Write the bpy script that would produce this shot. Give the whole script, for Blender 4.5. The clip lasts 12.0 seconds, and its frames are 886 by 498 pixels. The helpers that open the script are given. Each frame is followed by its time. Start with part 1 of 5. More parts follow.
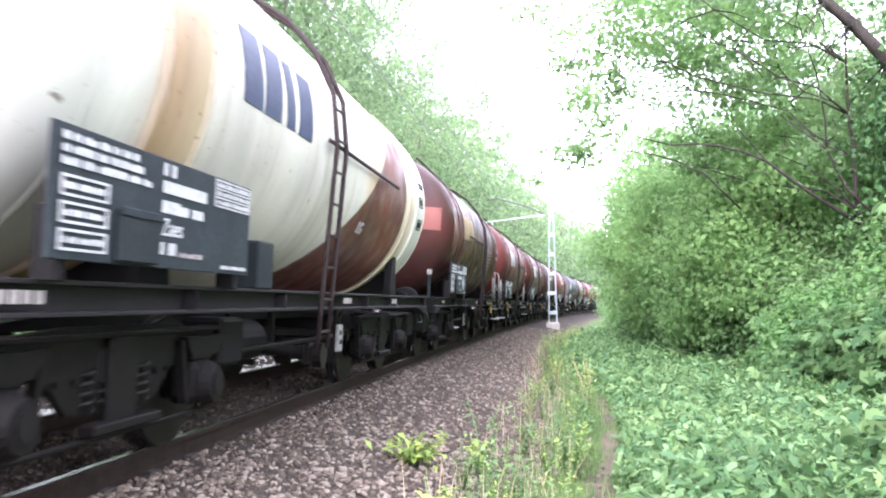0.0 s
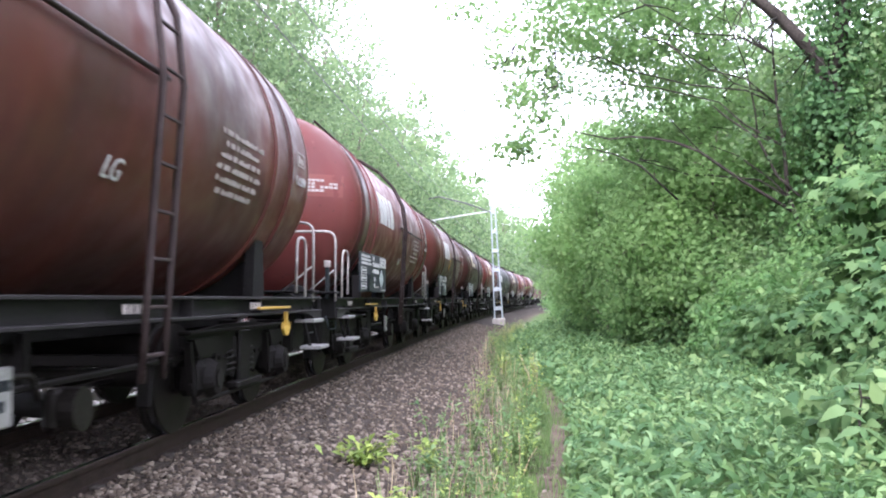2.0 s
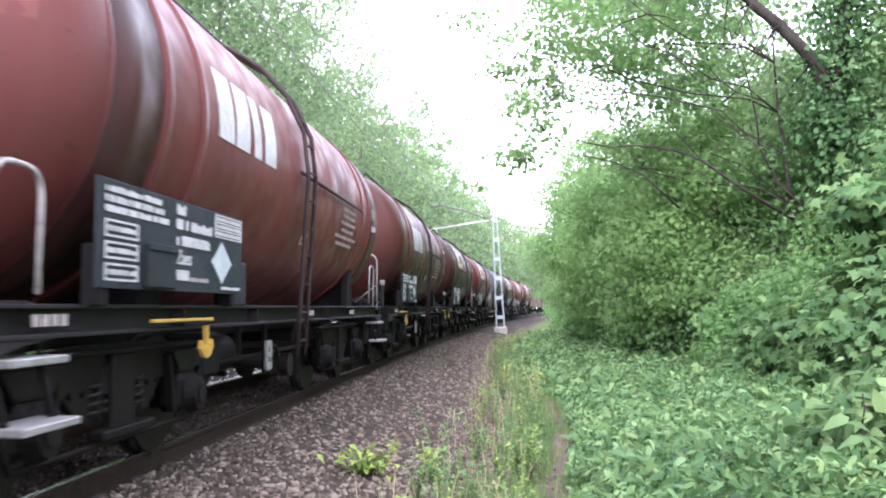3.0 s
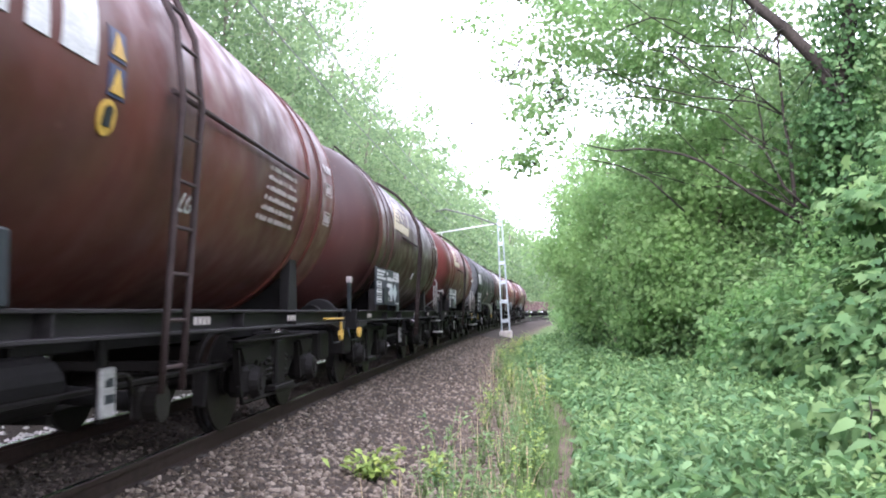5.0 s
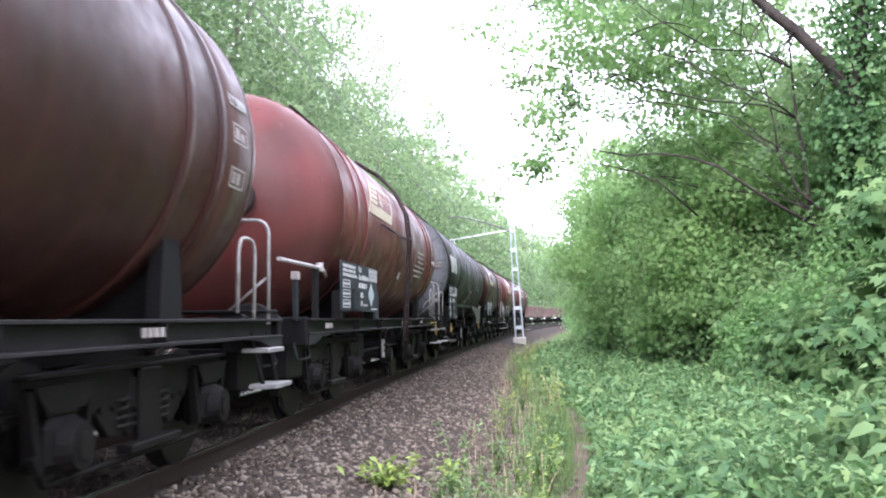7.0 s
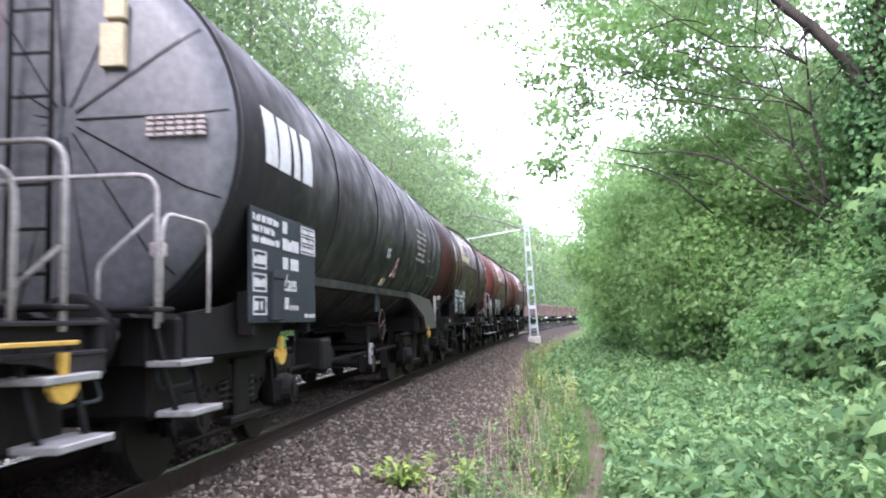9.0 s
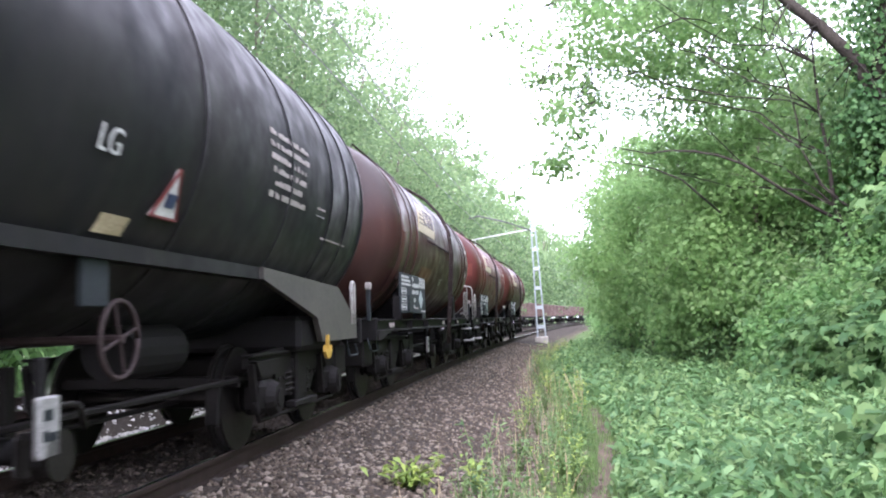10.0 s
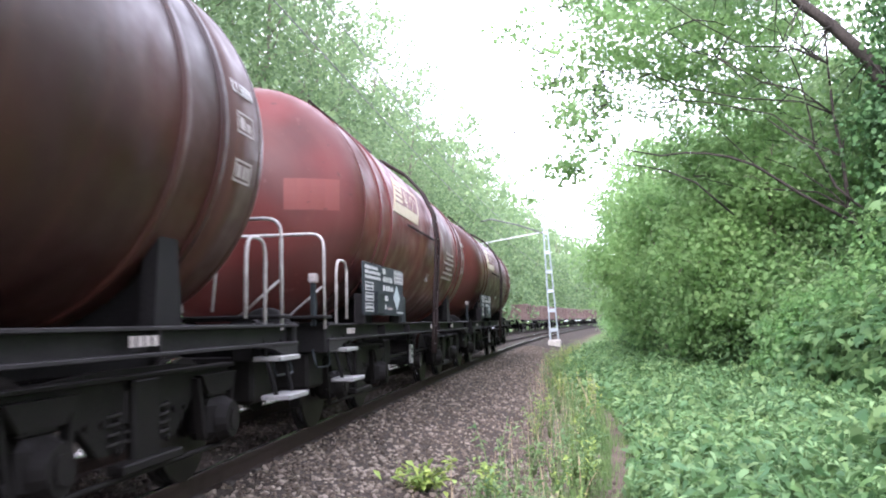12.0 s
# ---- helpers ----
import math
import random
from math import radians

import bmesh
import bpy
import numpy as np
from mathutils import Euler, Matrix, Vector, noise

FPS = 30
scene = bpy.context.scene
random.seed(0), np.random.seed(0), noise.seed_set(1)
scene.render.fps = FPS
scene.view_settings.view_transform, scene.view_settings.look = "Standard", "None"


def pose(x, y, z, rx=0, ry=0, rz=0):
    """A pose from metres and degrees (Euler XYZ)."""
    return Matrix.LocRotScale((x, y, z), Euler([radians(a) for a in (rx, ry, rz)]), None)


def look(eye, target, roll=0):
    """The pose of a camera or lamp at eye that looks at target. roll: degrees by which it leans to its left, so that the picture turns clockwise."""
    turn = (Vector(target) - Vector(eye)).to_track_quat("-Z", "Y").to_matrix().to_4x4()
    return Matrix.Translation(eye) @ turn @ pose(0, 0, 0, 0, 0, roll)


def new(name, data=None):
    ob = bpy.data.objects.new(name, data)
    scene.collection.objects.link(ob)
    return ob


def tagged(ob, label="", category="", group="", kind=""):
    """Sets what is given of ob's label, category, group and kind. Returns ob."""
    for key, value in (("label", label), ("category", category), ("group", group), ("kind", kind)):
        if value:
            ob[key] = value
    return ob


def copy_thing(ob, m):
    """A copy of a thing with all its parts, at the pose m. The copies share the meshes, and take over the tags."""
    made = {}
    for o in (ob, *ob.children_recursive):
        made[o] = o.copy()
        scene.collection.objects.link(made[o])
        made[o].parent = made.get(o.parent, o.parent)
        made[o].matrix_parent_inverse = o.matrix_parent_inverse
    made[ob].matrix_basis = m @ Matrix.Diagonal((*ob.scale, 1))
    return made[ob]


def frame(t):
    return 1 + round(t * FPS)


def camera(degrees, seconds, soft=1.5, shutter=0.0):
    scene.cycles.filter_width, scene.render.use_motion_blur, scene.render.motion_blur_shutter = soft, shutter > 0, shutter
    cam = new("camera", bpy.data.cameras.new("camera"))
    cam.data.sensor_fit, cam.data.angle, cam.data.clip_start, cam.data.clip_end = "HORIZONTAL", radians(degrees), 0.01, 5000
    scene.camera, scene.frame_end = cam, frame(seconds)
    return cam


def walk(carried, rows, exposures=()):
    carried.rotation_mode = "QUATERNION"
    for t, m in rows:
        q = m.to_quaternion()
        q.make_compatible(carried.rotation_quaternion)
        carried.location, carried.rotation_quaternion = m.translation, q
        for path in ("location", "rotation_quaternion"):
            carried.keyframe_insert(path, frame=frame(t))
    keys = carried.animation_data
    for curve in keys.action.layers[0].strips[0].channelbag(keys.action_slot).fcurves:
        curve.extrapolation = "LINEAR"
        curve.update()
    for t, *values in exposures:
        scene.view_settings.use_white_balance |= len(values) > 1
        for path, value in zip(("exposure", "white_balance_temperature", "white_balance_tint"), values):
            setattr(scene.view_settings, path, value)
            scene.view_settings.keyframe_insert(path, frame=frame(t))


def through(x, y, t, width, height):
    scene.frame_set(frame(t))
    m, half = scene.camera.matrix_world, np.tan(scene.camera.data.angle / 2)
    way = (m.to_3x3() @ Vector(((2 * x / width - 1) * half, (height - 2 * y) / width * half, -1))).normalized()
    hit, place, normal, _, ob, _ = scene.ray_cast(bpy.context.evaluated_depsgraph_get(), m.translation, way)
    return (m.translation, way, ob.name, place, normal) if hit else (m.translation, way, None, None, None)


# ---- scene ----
cam = camera(54.0, 12.0, soft=1.95, shutter=0.22)
EYE = 1.126
PATH = [
    (0, 93.29, -2.04, 7.41),
    (0.5, 94.58, -0.82, 6.20),
    (1, 94.49, 0.88, 4.07),
    (1.5, 93.07, 0.80, 4.10),
    (2, 93.29, 0.18, 3.82),
    (2.5, 93.24, 0.24, 3.51),
    (3, 93.86, 0.21, 3.94),
    (5, 94.12, 0.33, 4.28),
    (5.5, 94.10, 0.53, 4.71),
    (6, 94.53, 0.45, 4.71),
    (6.5, 95.01, 0.65, 4.66),
    (7, 94.60, 0.87, 5.16),
    (9, 94.58, 1.14, 6.12),
    (9.5, 94.75, 1.28, 6.36),
    (10, 94.64, 1.44, 6.59),
    (10.5, 94.69, 1.73, 7.20),
    (11, 94.81, 1.71, 7.22),
    (11.5, 94.83, 1.47, 7.40),
    (12, 94.87, 1.52, 7.41),
]
walk(cam, [(t, pose(0, 0, EYE, rx, ry, rz)) for t, rx, ry, rz in PATH],
     exposures=[(0, 2.23, 5950, 28), (0.6, 1.95, 5950, 28), (1.2, 1.79, 5950, 28), (12, 1.79, 5950, 28)])

# ---- light ----
world = bpy.data.worlds.new("overcast_sky")
scene.world = world
world.use_nodes = True
wn, wl = world.node_tree.nodes, world.node_tree.links
sky = wn.new("ShaderNodeTexSky")
sky.sky_type, sky.sun_disc = "NISHITA", False
sky.sun_elevation, sky.sun_rotation = radians(35.5), radians(-159.8)
sky.air_density, sky.dust_density, sky.ozone_density = 1.0, 3.0, 1.0
cloud = wn.new("ShaderNodeMix")
cloud.data_type = "RGBA"
cloud.inputs["Factor"].default_value = 0.72
cloud.inputs["B"].default_value = (12.4, 12.8, 13.1, 1)
wl.new(sky.outputs["Color"], cloud.inputs["A"])
wl.new(cloud.outputs["Result"], wn["Background"].inputs["Color"])
wn["Background"].inputs["Strength"].default_value = 0.15
sun_data = bpy.data.lights.new("sun", "SUN")
sun_data.energy, sun_data.angle, sun_data.color = 2.5, radians(30), (1.0, 0.97, 0.93)
sun = new("sun", sun_data)
sun.matrix_world = look((-7, -19, 14.45), (0, 0, 0))


# ---- materials ----
def nodes_of(name, rough=0.7, metal=0.0):
    m = bpy.data.materials.new(name)
    m.use_nodes = True
    n, l = m.node_tree.nodes, m.node_tree.links
    b = n["Principled BSDF"]
    b.inputs["Roughness"].default_value, b.inputs["Metallic"].default_value = rough, metal
    return m, n, l, b


def noise_at(n, l, scale, detail=4.0, stretch=(1, 1, 1), coord="Object"):
    tc, mp, tx = n.new("ShaderNodeTexCoord"), n.new("ShaderNodeMapping"), n.new("ShaderNodeTexNoise")
    mp.inputs["Scale"].default_value = stretch
    tx.inputs["Scale"].default_value, tx.inputs["Detail"].default_value = scale, detail
    l.new(tc.outputs[coord], mp.inputs["Vector"])
    l.new(mp.outputs["Vector"], tx.inputs["Vector"])
    return tx.outputs["Fac"]


def ramp(n, l, src, stops):
    r = n.new("ShaderNodeValToRGB")
    e = r.color_ramp.elements
    e[0].position, e[0].color = stops[0][0], (*stops[0][1], 1)
    e[1].position, e[1].color = stops[-1][0], (*stops[-1][1], 1)
    for p, c in stops[1:-1]:
        e.new(p).color = (*c, 1)
    l.new(src, r.inputs["Fac"])
    return r.outputs["Color"]


def mixed(n, l, fac, a, b, mode="MIX"):
    m = n.new("ShaderNodeMix")
    m.data_type, m.blend_type = "RGBA", mode
    for key, v in (("Factor", fac), ("A", a), ("B", b)):
        if isinstance(v, (int, float)):
            m.inputs[key].default_value = v
        elif isinstance(v, tuple):
            m.inputs[key].default_value = (*v, 1)
        else:
            l.new(v, m.inputs[key])
    return m.outputs["Result"]


def bump(n, l, b, src, strength=0.3, dist=0.01):
    k = n.new("ShaderNodeBump")
    k.inputs["Strength"].default_value, k.inputs["Distance"].default_value = strength, dist
    l.new(src, k.inputs["Height"])
    l.new(k.outputs["Normal"], b.inputs["Normal"])


def grainy(name, dark, light, scale=8, rough=0.75, metal=0.0, relief=0.3, fine=60, dist=0.01, shine=0.5):
    m, n, l, b = nodes_of(name, rough, metal)
    b.inputs["Specular IOR Level"].default_value = shine
    big, small = noise_at(n, l, scale), noise_at(n, l, fine, 6)
    c = ramp(n, l, big, [(0.3, dark), (0.7, light)])
    c2 = mixed(n, l, 0.5, c, ramp(n, l, small, [(0.3, tuple(v * 0.6 for v in dark)), (0.7, light)]))
    l.new(c2, b.inputs["Base Color"])
    bump(n, l, b, small, relief, dist)
    return m


def tank_paint(name, paint, patch, rust, dirt=0.5, zones=None, rough=0.42, soot=0.0, shine=0.27, slant=None, blend=0.88):
    """Weathered tank enamel: panels of slightly different repaint, rust runs, grime."""
    m, n, l, b = nodes_of(name, rough)
    b.inputs["Specular IOR Level"].default_value = shine
    tc = n.new("ShaderNodeTexCoord")
    base = mixed(n, l, ramp(n, l, noise_at(n, l, 0.55, 2), [(0.42, (0, 0, 0)), (0.6, (1, 1, 1))]), paint, patch)
    if zones:
        sep = n.new("ShaderNodeSeparateXYZ")
        l.new(tc.outputs["Object"], sep.inputs["Vector"])
        wob = n.new("ShaderNodeMath")
        wob.operation = "MULTIPLY_ADD"
        wob.inputs[1].default_value, wob.inputs[2].default_value = 1 / 14.0, 0.5
        l.new(sep.outputs["Y"], wob.inputs[0])
        z = ramp(n, l, wob.outputs[0], zones)
        base = mixed(n, l, blend, base, z)
    if slant:
        tilt, far = n.new("ShaderNodeMath"), n.new("ShaderNodeMapRange")
        tilt.operation = "MULTIPLY_ADD"
        tilt.inputs[1].default_value = -1.5
        l.new(sep.outputs["Z"], tilt.inputs[0])
        l.new(sep.outputs["Y"], tilt.inputs[2])
        far.inputs["From Min"].default_value, far.inputs["From Max"].default_value = slant[0] - 3.75, slant[0] - 3.72
        l.new(tilt.outputs[0], far.inputs["Value"])
        end = n.new("ShaderNodeMapRange")
        end.inputs["From Min"].default_value, end.inputs["From Max"].default_value = slant[1], slant[1] + 0.03
        end.inputs["To Min"].default_value, end.inputs["To Max"].default_value = 1.0, 0.0
        l.new(sep.outputs["Y"], end.inputs["Value"])
        both = n.new("ShaderNodeMath")
        both.operation = "MULTIPLY"
        l.new(far.outputs["Result"], both.inputs[0])
        l.new(end.outputs["Result"], both.inputs[1])
        coat = ramp(n, l, noise_at(n, l, 1.2, 5), [(0.35, (0.085, 0.03, 0.024)), (0.65, (0.17, 0.055, 0.035))])
        base = mixed(n, l, both.outputs[0], base, coat)
    runs = ramp(n, l, noise_at(n, l, 1.6, 6, (0.3, 3.0, 0.3)), [(0.52, (0, 0, 0)), (0.8, (0.6, 0.6, 0.6))])
    base = mixed(n, l, runs, base, mixed(n, l, 0.55, base, rust))
    grime = ramp(n, l, noise_at(n, l, 0.8, 7, (0.5, 1.2, 0.5)), [(0.4, (0, 0, 0)), (0.75, (dirt, dirt, dirt))])
    base = mixed(n, l, grime, base, (0.035, 0.026, 0.022))
    if soot:
        up = n.new("ShaderNodeSeparateXYZ")
        l.new(tc.outputs["Object"], up.inputs["Vector"])
        hi = n.new("ShaderNodeMath")
        hi.operation = "MULTIPLY_ADD"
        hi.inputs[1].default_value = 0.5
        l.new(noise_at(n, l, 1.1, 6, (1, 0.5, 1)), hi.inputs[0])
        l.new(up.outputs["Z"], hi.inputs[2])
        k = n.new("ShaderNodeMapRange")
        k.inputs["From Min"].default_value, k.inputs["From Max"].default_value = 2.75, 3.25
        k.inputs["To Max"].default_value = soot
        l.new(hi.outputs[0], k.inputs["Value"])
        base = mixed(n, l, k.outputs["Result"], base, (0.04, 0.032, 0.032))
    chip = ramp(n, l, noise_at(n, l, 5.5, 9), [(0.66, (0, 0, 0)), (0.72, (0.22, 0.22, 0.22))])
    base = mixed(n, l, chip, base, tuple(min(0.6, v * 1.6 + 0.06) for v in patch))
    scar = ramp(n, l, noise_at(n, l, 9, 8, (1, 1, 1.6)), [(0.68, (0, 0, 0)), (0.71, (0.7, 0.7, 0.7))])
    base = mixed(n, l, scar, base, tuple(v * 0.35 for v in rust))
    speck = ramp(n, l, noise_at(n, l, 24, 3), [(0.66, (0, 0, 0)), (0.74, (0.35, 0.35, 0.35))])
    base = mixed(n, l, speck, base, rust)
    l.new(base, b.inputs["Base Color"])
    rr = ramp(n, l, noise_at(n, l, 3, 5), [(0.3, (rough - 0.12,) * 3), (0.7, (rough + 0.2,) * 3)])
    l.new(rr, b.inputs["Roughness"])
    bump(n, l, b, noise_at(n, l, 2.2, 5), 0.12, 0.02)
    return m


def foliage(name, dark, mid, light, through=0.35, rough=0.5):
    m, n, l, b = nodes_of(name, rough)
    b.inputs["Specular IOR Level"].default_value = 0.22
    geo = n.new("ShaderNodeNewGeometry")
    c = ramp(n, l, geo.outputs["Random Per Island"], [(0.0, dark), (0.55, mid), (1.0, light)])
    broad = ramp(n, l, noise_at(n, l, 0.5, 3), [(0.35, (0.82, 0.86, 0.86)), (0.65, (1.12, 1.08, 1.0))])
    c = mixed(n, l, 1.0, c, broad, "MULTIPLY")
    l.new(c, b.inputs["Base Color"])
    tr = n.new("ShaderNodeBsdfTranslucent")
    l.new(mixed(n, l, 0.55, c, light), tr.inputs["Color"])
    mx = n.new("ShaderNodeMixShader")
    mx.inputs[0].default_value = through
    l.new(b.outputs[0], mx.inputs[1])
    l.new(tr.outputs[0], mx.inputs[2])
    l.new(mx.outputs[0], n["Material Output"].inputs["Surface"])
    return m


def pebbles(name, dark, mid, light):
    m, n, l, b = nodes_of(name, 0.88)
    b.inputs["Specular IOR Level"].default_value = 0.2
    geo = n.new("ShaderNodeNewGeometry")
    c = ramp(n, l, geo.outputs["Random Per Island"], [(0.0, dark), (0.6, mid), (1.0, light)])
    c = mixed(n, l, 0.45, c, ramp(n, l, noise_at(n, l, 30, 5), [(0.3, dark), (0.7, mid)]))
    l.new(c, b.inputs["Base Color"])
    bump(n, l, b, noise_at(n, l, 60, 4), 0.4, 0.01)
    return m


M = {}
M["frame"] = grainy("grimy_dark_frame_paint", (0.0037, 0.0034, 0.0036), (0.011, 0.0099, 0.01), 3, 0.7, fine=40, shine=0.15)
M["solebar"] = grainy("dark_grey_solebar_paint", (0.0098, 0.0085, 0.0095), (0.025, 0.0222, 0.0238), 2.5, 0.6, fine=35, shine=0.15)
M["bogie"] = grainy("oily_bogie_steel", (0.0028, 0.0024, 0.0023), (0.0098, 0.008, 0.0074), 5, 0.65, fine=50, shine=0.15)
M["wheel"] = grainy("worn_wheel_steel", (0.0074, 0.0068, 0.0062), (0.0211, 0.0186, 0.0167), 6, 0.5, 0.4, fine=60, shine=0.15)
M["tread"] = grainy("polished_running_steel", (0.35, 0.35, 0.36), (0.6, 0.6, 0.6), 20, 0.25, 1.0, 0.05)
M["ladder"] = grainy("dark_ladder_steel", (0.018, 0.012, 0.012), (0.05, 0.035, 0.034), 6, 0.6, shine=0.15)
M["rail_grey"] = grainy("grey_handrail_paint", (0.17, 0.15, 0.14), (0.5, 0.48, 0.46), 14, 0.5, fine=80)
M["step"] = grainy("galvanised_step", (0.22, 0.22, 0.22), (0.42, 0.41, 0.4), 12, 0.5, 0.5)
M["plate"] = grainy("blue_grey_plate_enamel", (0.014, 0.019, 0.022), (0.03, 0.038, 0.043), 4, 0.6, fine=30, shine=0.15)
M["plate_dark"] = grainy("dark_plate_box_enamel", (0.012, 0.0155, 0.0175), (0.026, 0.032, 0.035), 5, 0.6, shine=0.15)
M["mark"] = grainy("faded_white_lettering", (0.34, 0.35, 0.345), (0.6, 0.6, 0.585), 10, 0.6, relief=0.05)
M["diamond"] = grainy("faded_blue_white_enamel", (0.3, 0.36, 0.37), (0.46, 0.52, 0.52), 6, 0.55, relief=0.05)
M["mark_dim"] = grainy("dirty_lettering", (0.22, 0.19, 0.18), (0.4, 0.36, 0.34), 12, 0.6, relief=0.05)
M["mark_yellow"] = grainy("faded_yellow_lettering", (0.27, 0.19, 0.085), (0.46, 0.35, 0.17), 10, 0.6, relief=0.05)
M["mark_blue"] = grainy("navy_lettering", (0.012, 0.018, 0.05), (0.03, 0.045, 0.11), 8, 0.5, relief=0.05)
M["cream"] = grainy("cream_placard", (0.36, 0.3, 0.19), (0.5, 0.43, 0.29), 6, 0.55, relief=0.05)
M["yellow"] = grainy("signal_yellow_paint", (0.32, 0.19, 0.025), (0.55, 0.35, 0.06), 8, 0.5, fine=50)
M["mast"] = grainy("pale_grey_mast_paint", (0.26, 0.31, 0.335), (0.4, 0.45, 0.475), 3, 0.5, fine=20)
M["wire"] = grainy("dark_wire", (0.06, 0.06, 0.06), (0.12, 0.12, 0.12), 3, 0.5)
M["insulator"] = grainy("pale_tube", (0.55, 0.58, 0.6), (0.75, 0.76, 0.76), 5, 0.4)
M["concrete"] = grainy("weathered_concrete", (0.25, 0.24, 0.22), (0.48, 0.46, 0.42), 6, 0.85, shine=0.15)
M["sleeper"] = grainy("stained_sleeper", (0.0225, 0.0195, 0.0165), (0.0675, 0.0585, 0.0525), 7, 0.85, fine=40, shine=0.15)
M["rail"] = grainy("rusty_rail_web", (0.011, 0.0075, 0.006), (0.03, 0.02, 0.0155), 9, 0.75, fine=70, shine=0.15)
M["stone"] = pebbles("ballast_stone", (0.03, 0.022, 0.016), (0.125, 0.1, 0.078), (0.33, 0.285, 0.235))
# Darker copy of the ballast: shade beneath the train put into its colour.
M["stone_shaded"] = pebbles("shaded_ballast_stone", (0.02, 0.015, 0.013), (0.07, 0.055, 0.046), (0.17, 0.14, 0.12))
M["stone_pale"] = grainy("pale_ballast_stone", (0.345, 0.333, 0.322), (0.713, 0.690, 0.667), 3.0, 0.85, fine=25)
M["bark"] = grainy("dark_bark", (0.014, 0.012, 0.011), (0.056, 0.049, 0.043), 5, 0.9, relief=0.8, fine=30, dist=0.02, shine=0.15)
M["bark_pale"] = grainy("grey_bark", (0.08, 0.07, 0.055), (0.25, 0.22, 0.18), 5, 0.9, relief=0.8, fine=30, dist=0.02)
M["straw"] = grainy("dry_straw", (0.22, 0.17, 0.09), (0.5, 0.42, 0.27), 5, 0.8, relief=0.1)
M["gondola"] = grainy("brown_gondola_paint", (0.1, 0.06, 0.05), (0.24, 0.16, 0.14), 0.6, 0.7, fine=6)
M["leaf_right"] = foliage("broad_green_leaves", (0.1, 0.21, 0.092), (0.18, 0.345, 0.14), (0.3, 0.48, 0.2), 0.68, 0.6)
M["leaf_tree"] = foliage("grey_green_tree_leaves", (0.09, 0.17, 0.085), (0.17, 0.29, 0.135), (0.32, 0.45, 0.23), 0.68, 0.6)
M["leaf_light"] = foliage("light_green_tree_leaves", (0.13, 0.24, 0.095), (0.2, 0.345, 0.135), (0.29, 0.45, 0.19), 0.68, 0.6)
M["leaf_maple"] = foliage("deep_green_maple_leaves", (0.05, 0.125, 0.05), (0.105, 0.21, 0.085), (0.2, 0.32, 0.13), 0.5, 0.55)
M["leaf_left"] = foliage("pale_green_tree_leaves", (0.08, 0.14, 0.07), (0.16, 0.25, 0.12), (0.28, 0.4, 0.2), 0.45)
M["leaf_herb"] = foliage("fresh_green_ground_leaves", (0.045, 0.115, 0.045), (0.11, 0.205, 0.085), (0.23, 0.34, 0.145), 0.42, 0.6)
M["leaf_elder"] = foliage("cool_green_elder_leaves", (0.075, 0.165, 0.075), (0.14, 0.26, 0.115), (0.24, 0.37, 0.17), 0.42, 0.55)
M["leaf_nettle"] = foliage("dark_green_nettle_leaves", (0.03, 0.08, 0.03), (0.065, 0.14, 0.05), (0.13, 0.23, 0.08), 0.38, 0.6)
M["leaf_weed"] = foliage("yellow_green_weed_leaves", (0.12, 0.2, 0.05), (0.22, 0.33, 0.08), (0.42, 0.5, 0.14), 0.35)
M["leaf_ivy"] = foliage("dark_ivy_leaves", (0.03, 0.08, 0.03), (0.055, 0.13, 0.05), (0.1, 0.2, 0.075), 0.3, 0.55)
M["grass"] = foliage("grass_blades", (0.06, 0.125, 0.04), (0.125, 0.21, 0.075), (0.2, 0.29, 0.11), 0.35)
RED = (0.128, 0.0255, 0.023)
M["tank_w1"] = tank_paint("cream_and_brown_tank", (0.6, 0.58, 0.48), (0.5, 0.46, 0.35), (0.2, 0.1, 0.05), 0.4,
                          [(0.0, (0.62, 0.64, 0.58)), (0.194, (0.6, 0.6, 0.52)), (0.207, (0.45, 0.27, 0.13)), (0.244, (0.52, 0.4, 0.24)),
                           (0.254, (0.6, 0.59, 0.5)), (0.55, (0.6, 0.59, 0.5)), (0.58, (0.55, 0.42, 0.25)), (0.72, (0.5, 0.33, 0.17)),
                           (0.73, (0.6, 0.54, 0.38)), (0.765, (0.55, 0.46, 0.3)), (0.785, (0.6, 0.6, 0.5)), (0.9, (0.62, 0.62, 0.54))], slant=(1.35, 3.2))
M["tank_w2"] = tank_paint("patchy_red_brown_tank", (0.095, 0.0218, 0.0155), (0.046, 0.0132, 0.0114), (0.1328, 0.0443, 0.0264), 0.55, soot=0.4)
M["tank_w3"] = tank_paint("maroon_tank", (0.135, 0.03, 0.027), (0.1, 0.022, 0.02), (0.1328, 0.0528, 0.0400), 0.35)
M["tank_w4"] = tank_paint("red_brown_tank", (0.086, 0.0205, 0.0148), (0.052, 0.0132, 0.0104), (0.1242, 0.0528, 0.0357), 0.5)
M["tank_w5"] = tank_paint("dark_maroon_tank", (0.047, 0.0108, 0.009), (0.031, 0.0082, 0.0074), (0.1149, 0.0528, 0.0357), 0.5, soot=0.55)
M["tank_w6"] = tank_paint("red_tank", RED, (0.0664, 0.0179, 0.0150), (0.1328, 0.0578, 0.0443), 0.35)
M["tank_w7"] = tank_paint("black_slate_tank", (0.0095, 0.0104, 0.0122), (0.0145, 0.015, 0.0162), (0.03, 0.028, 0.026), 0.3, rough=0.45, shine=0.1)
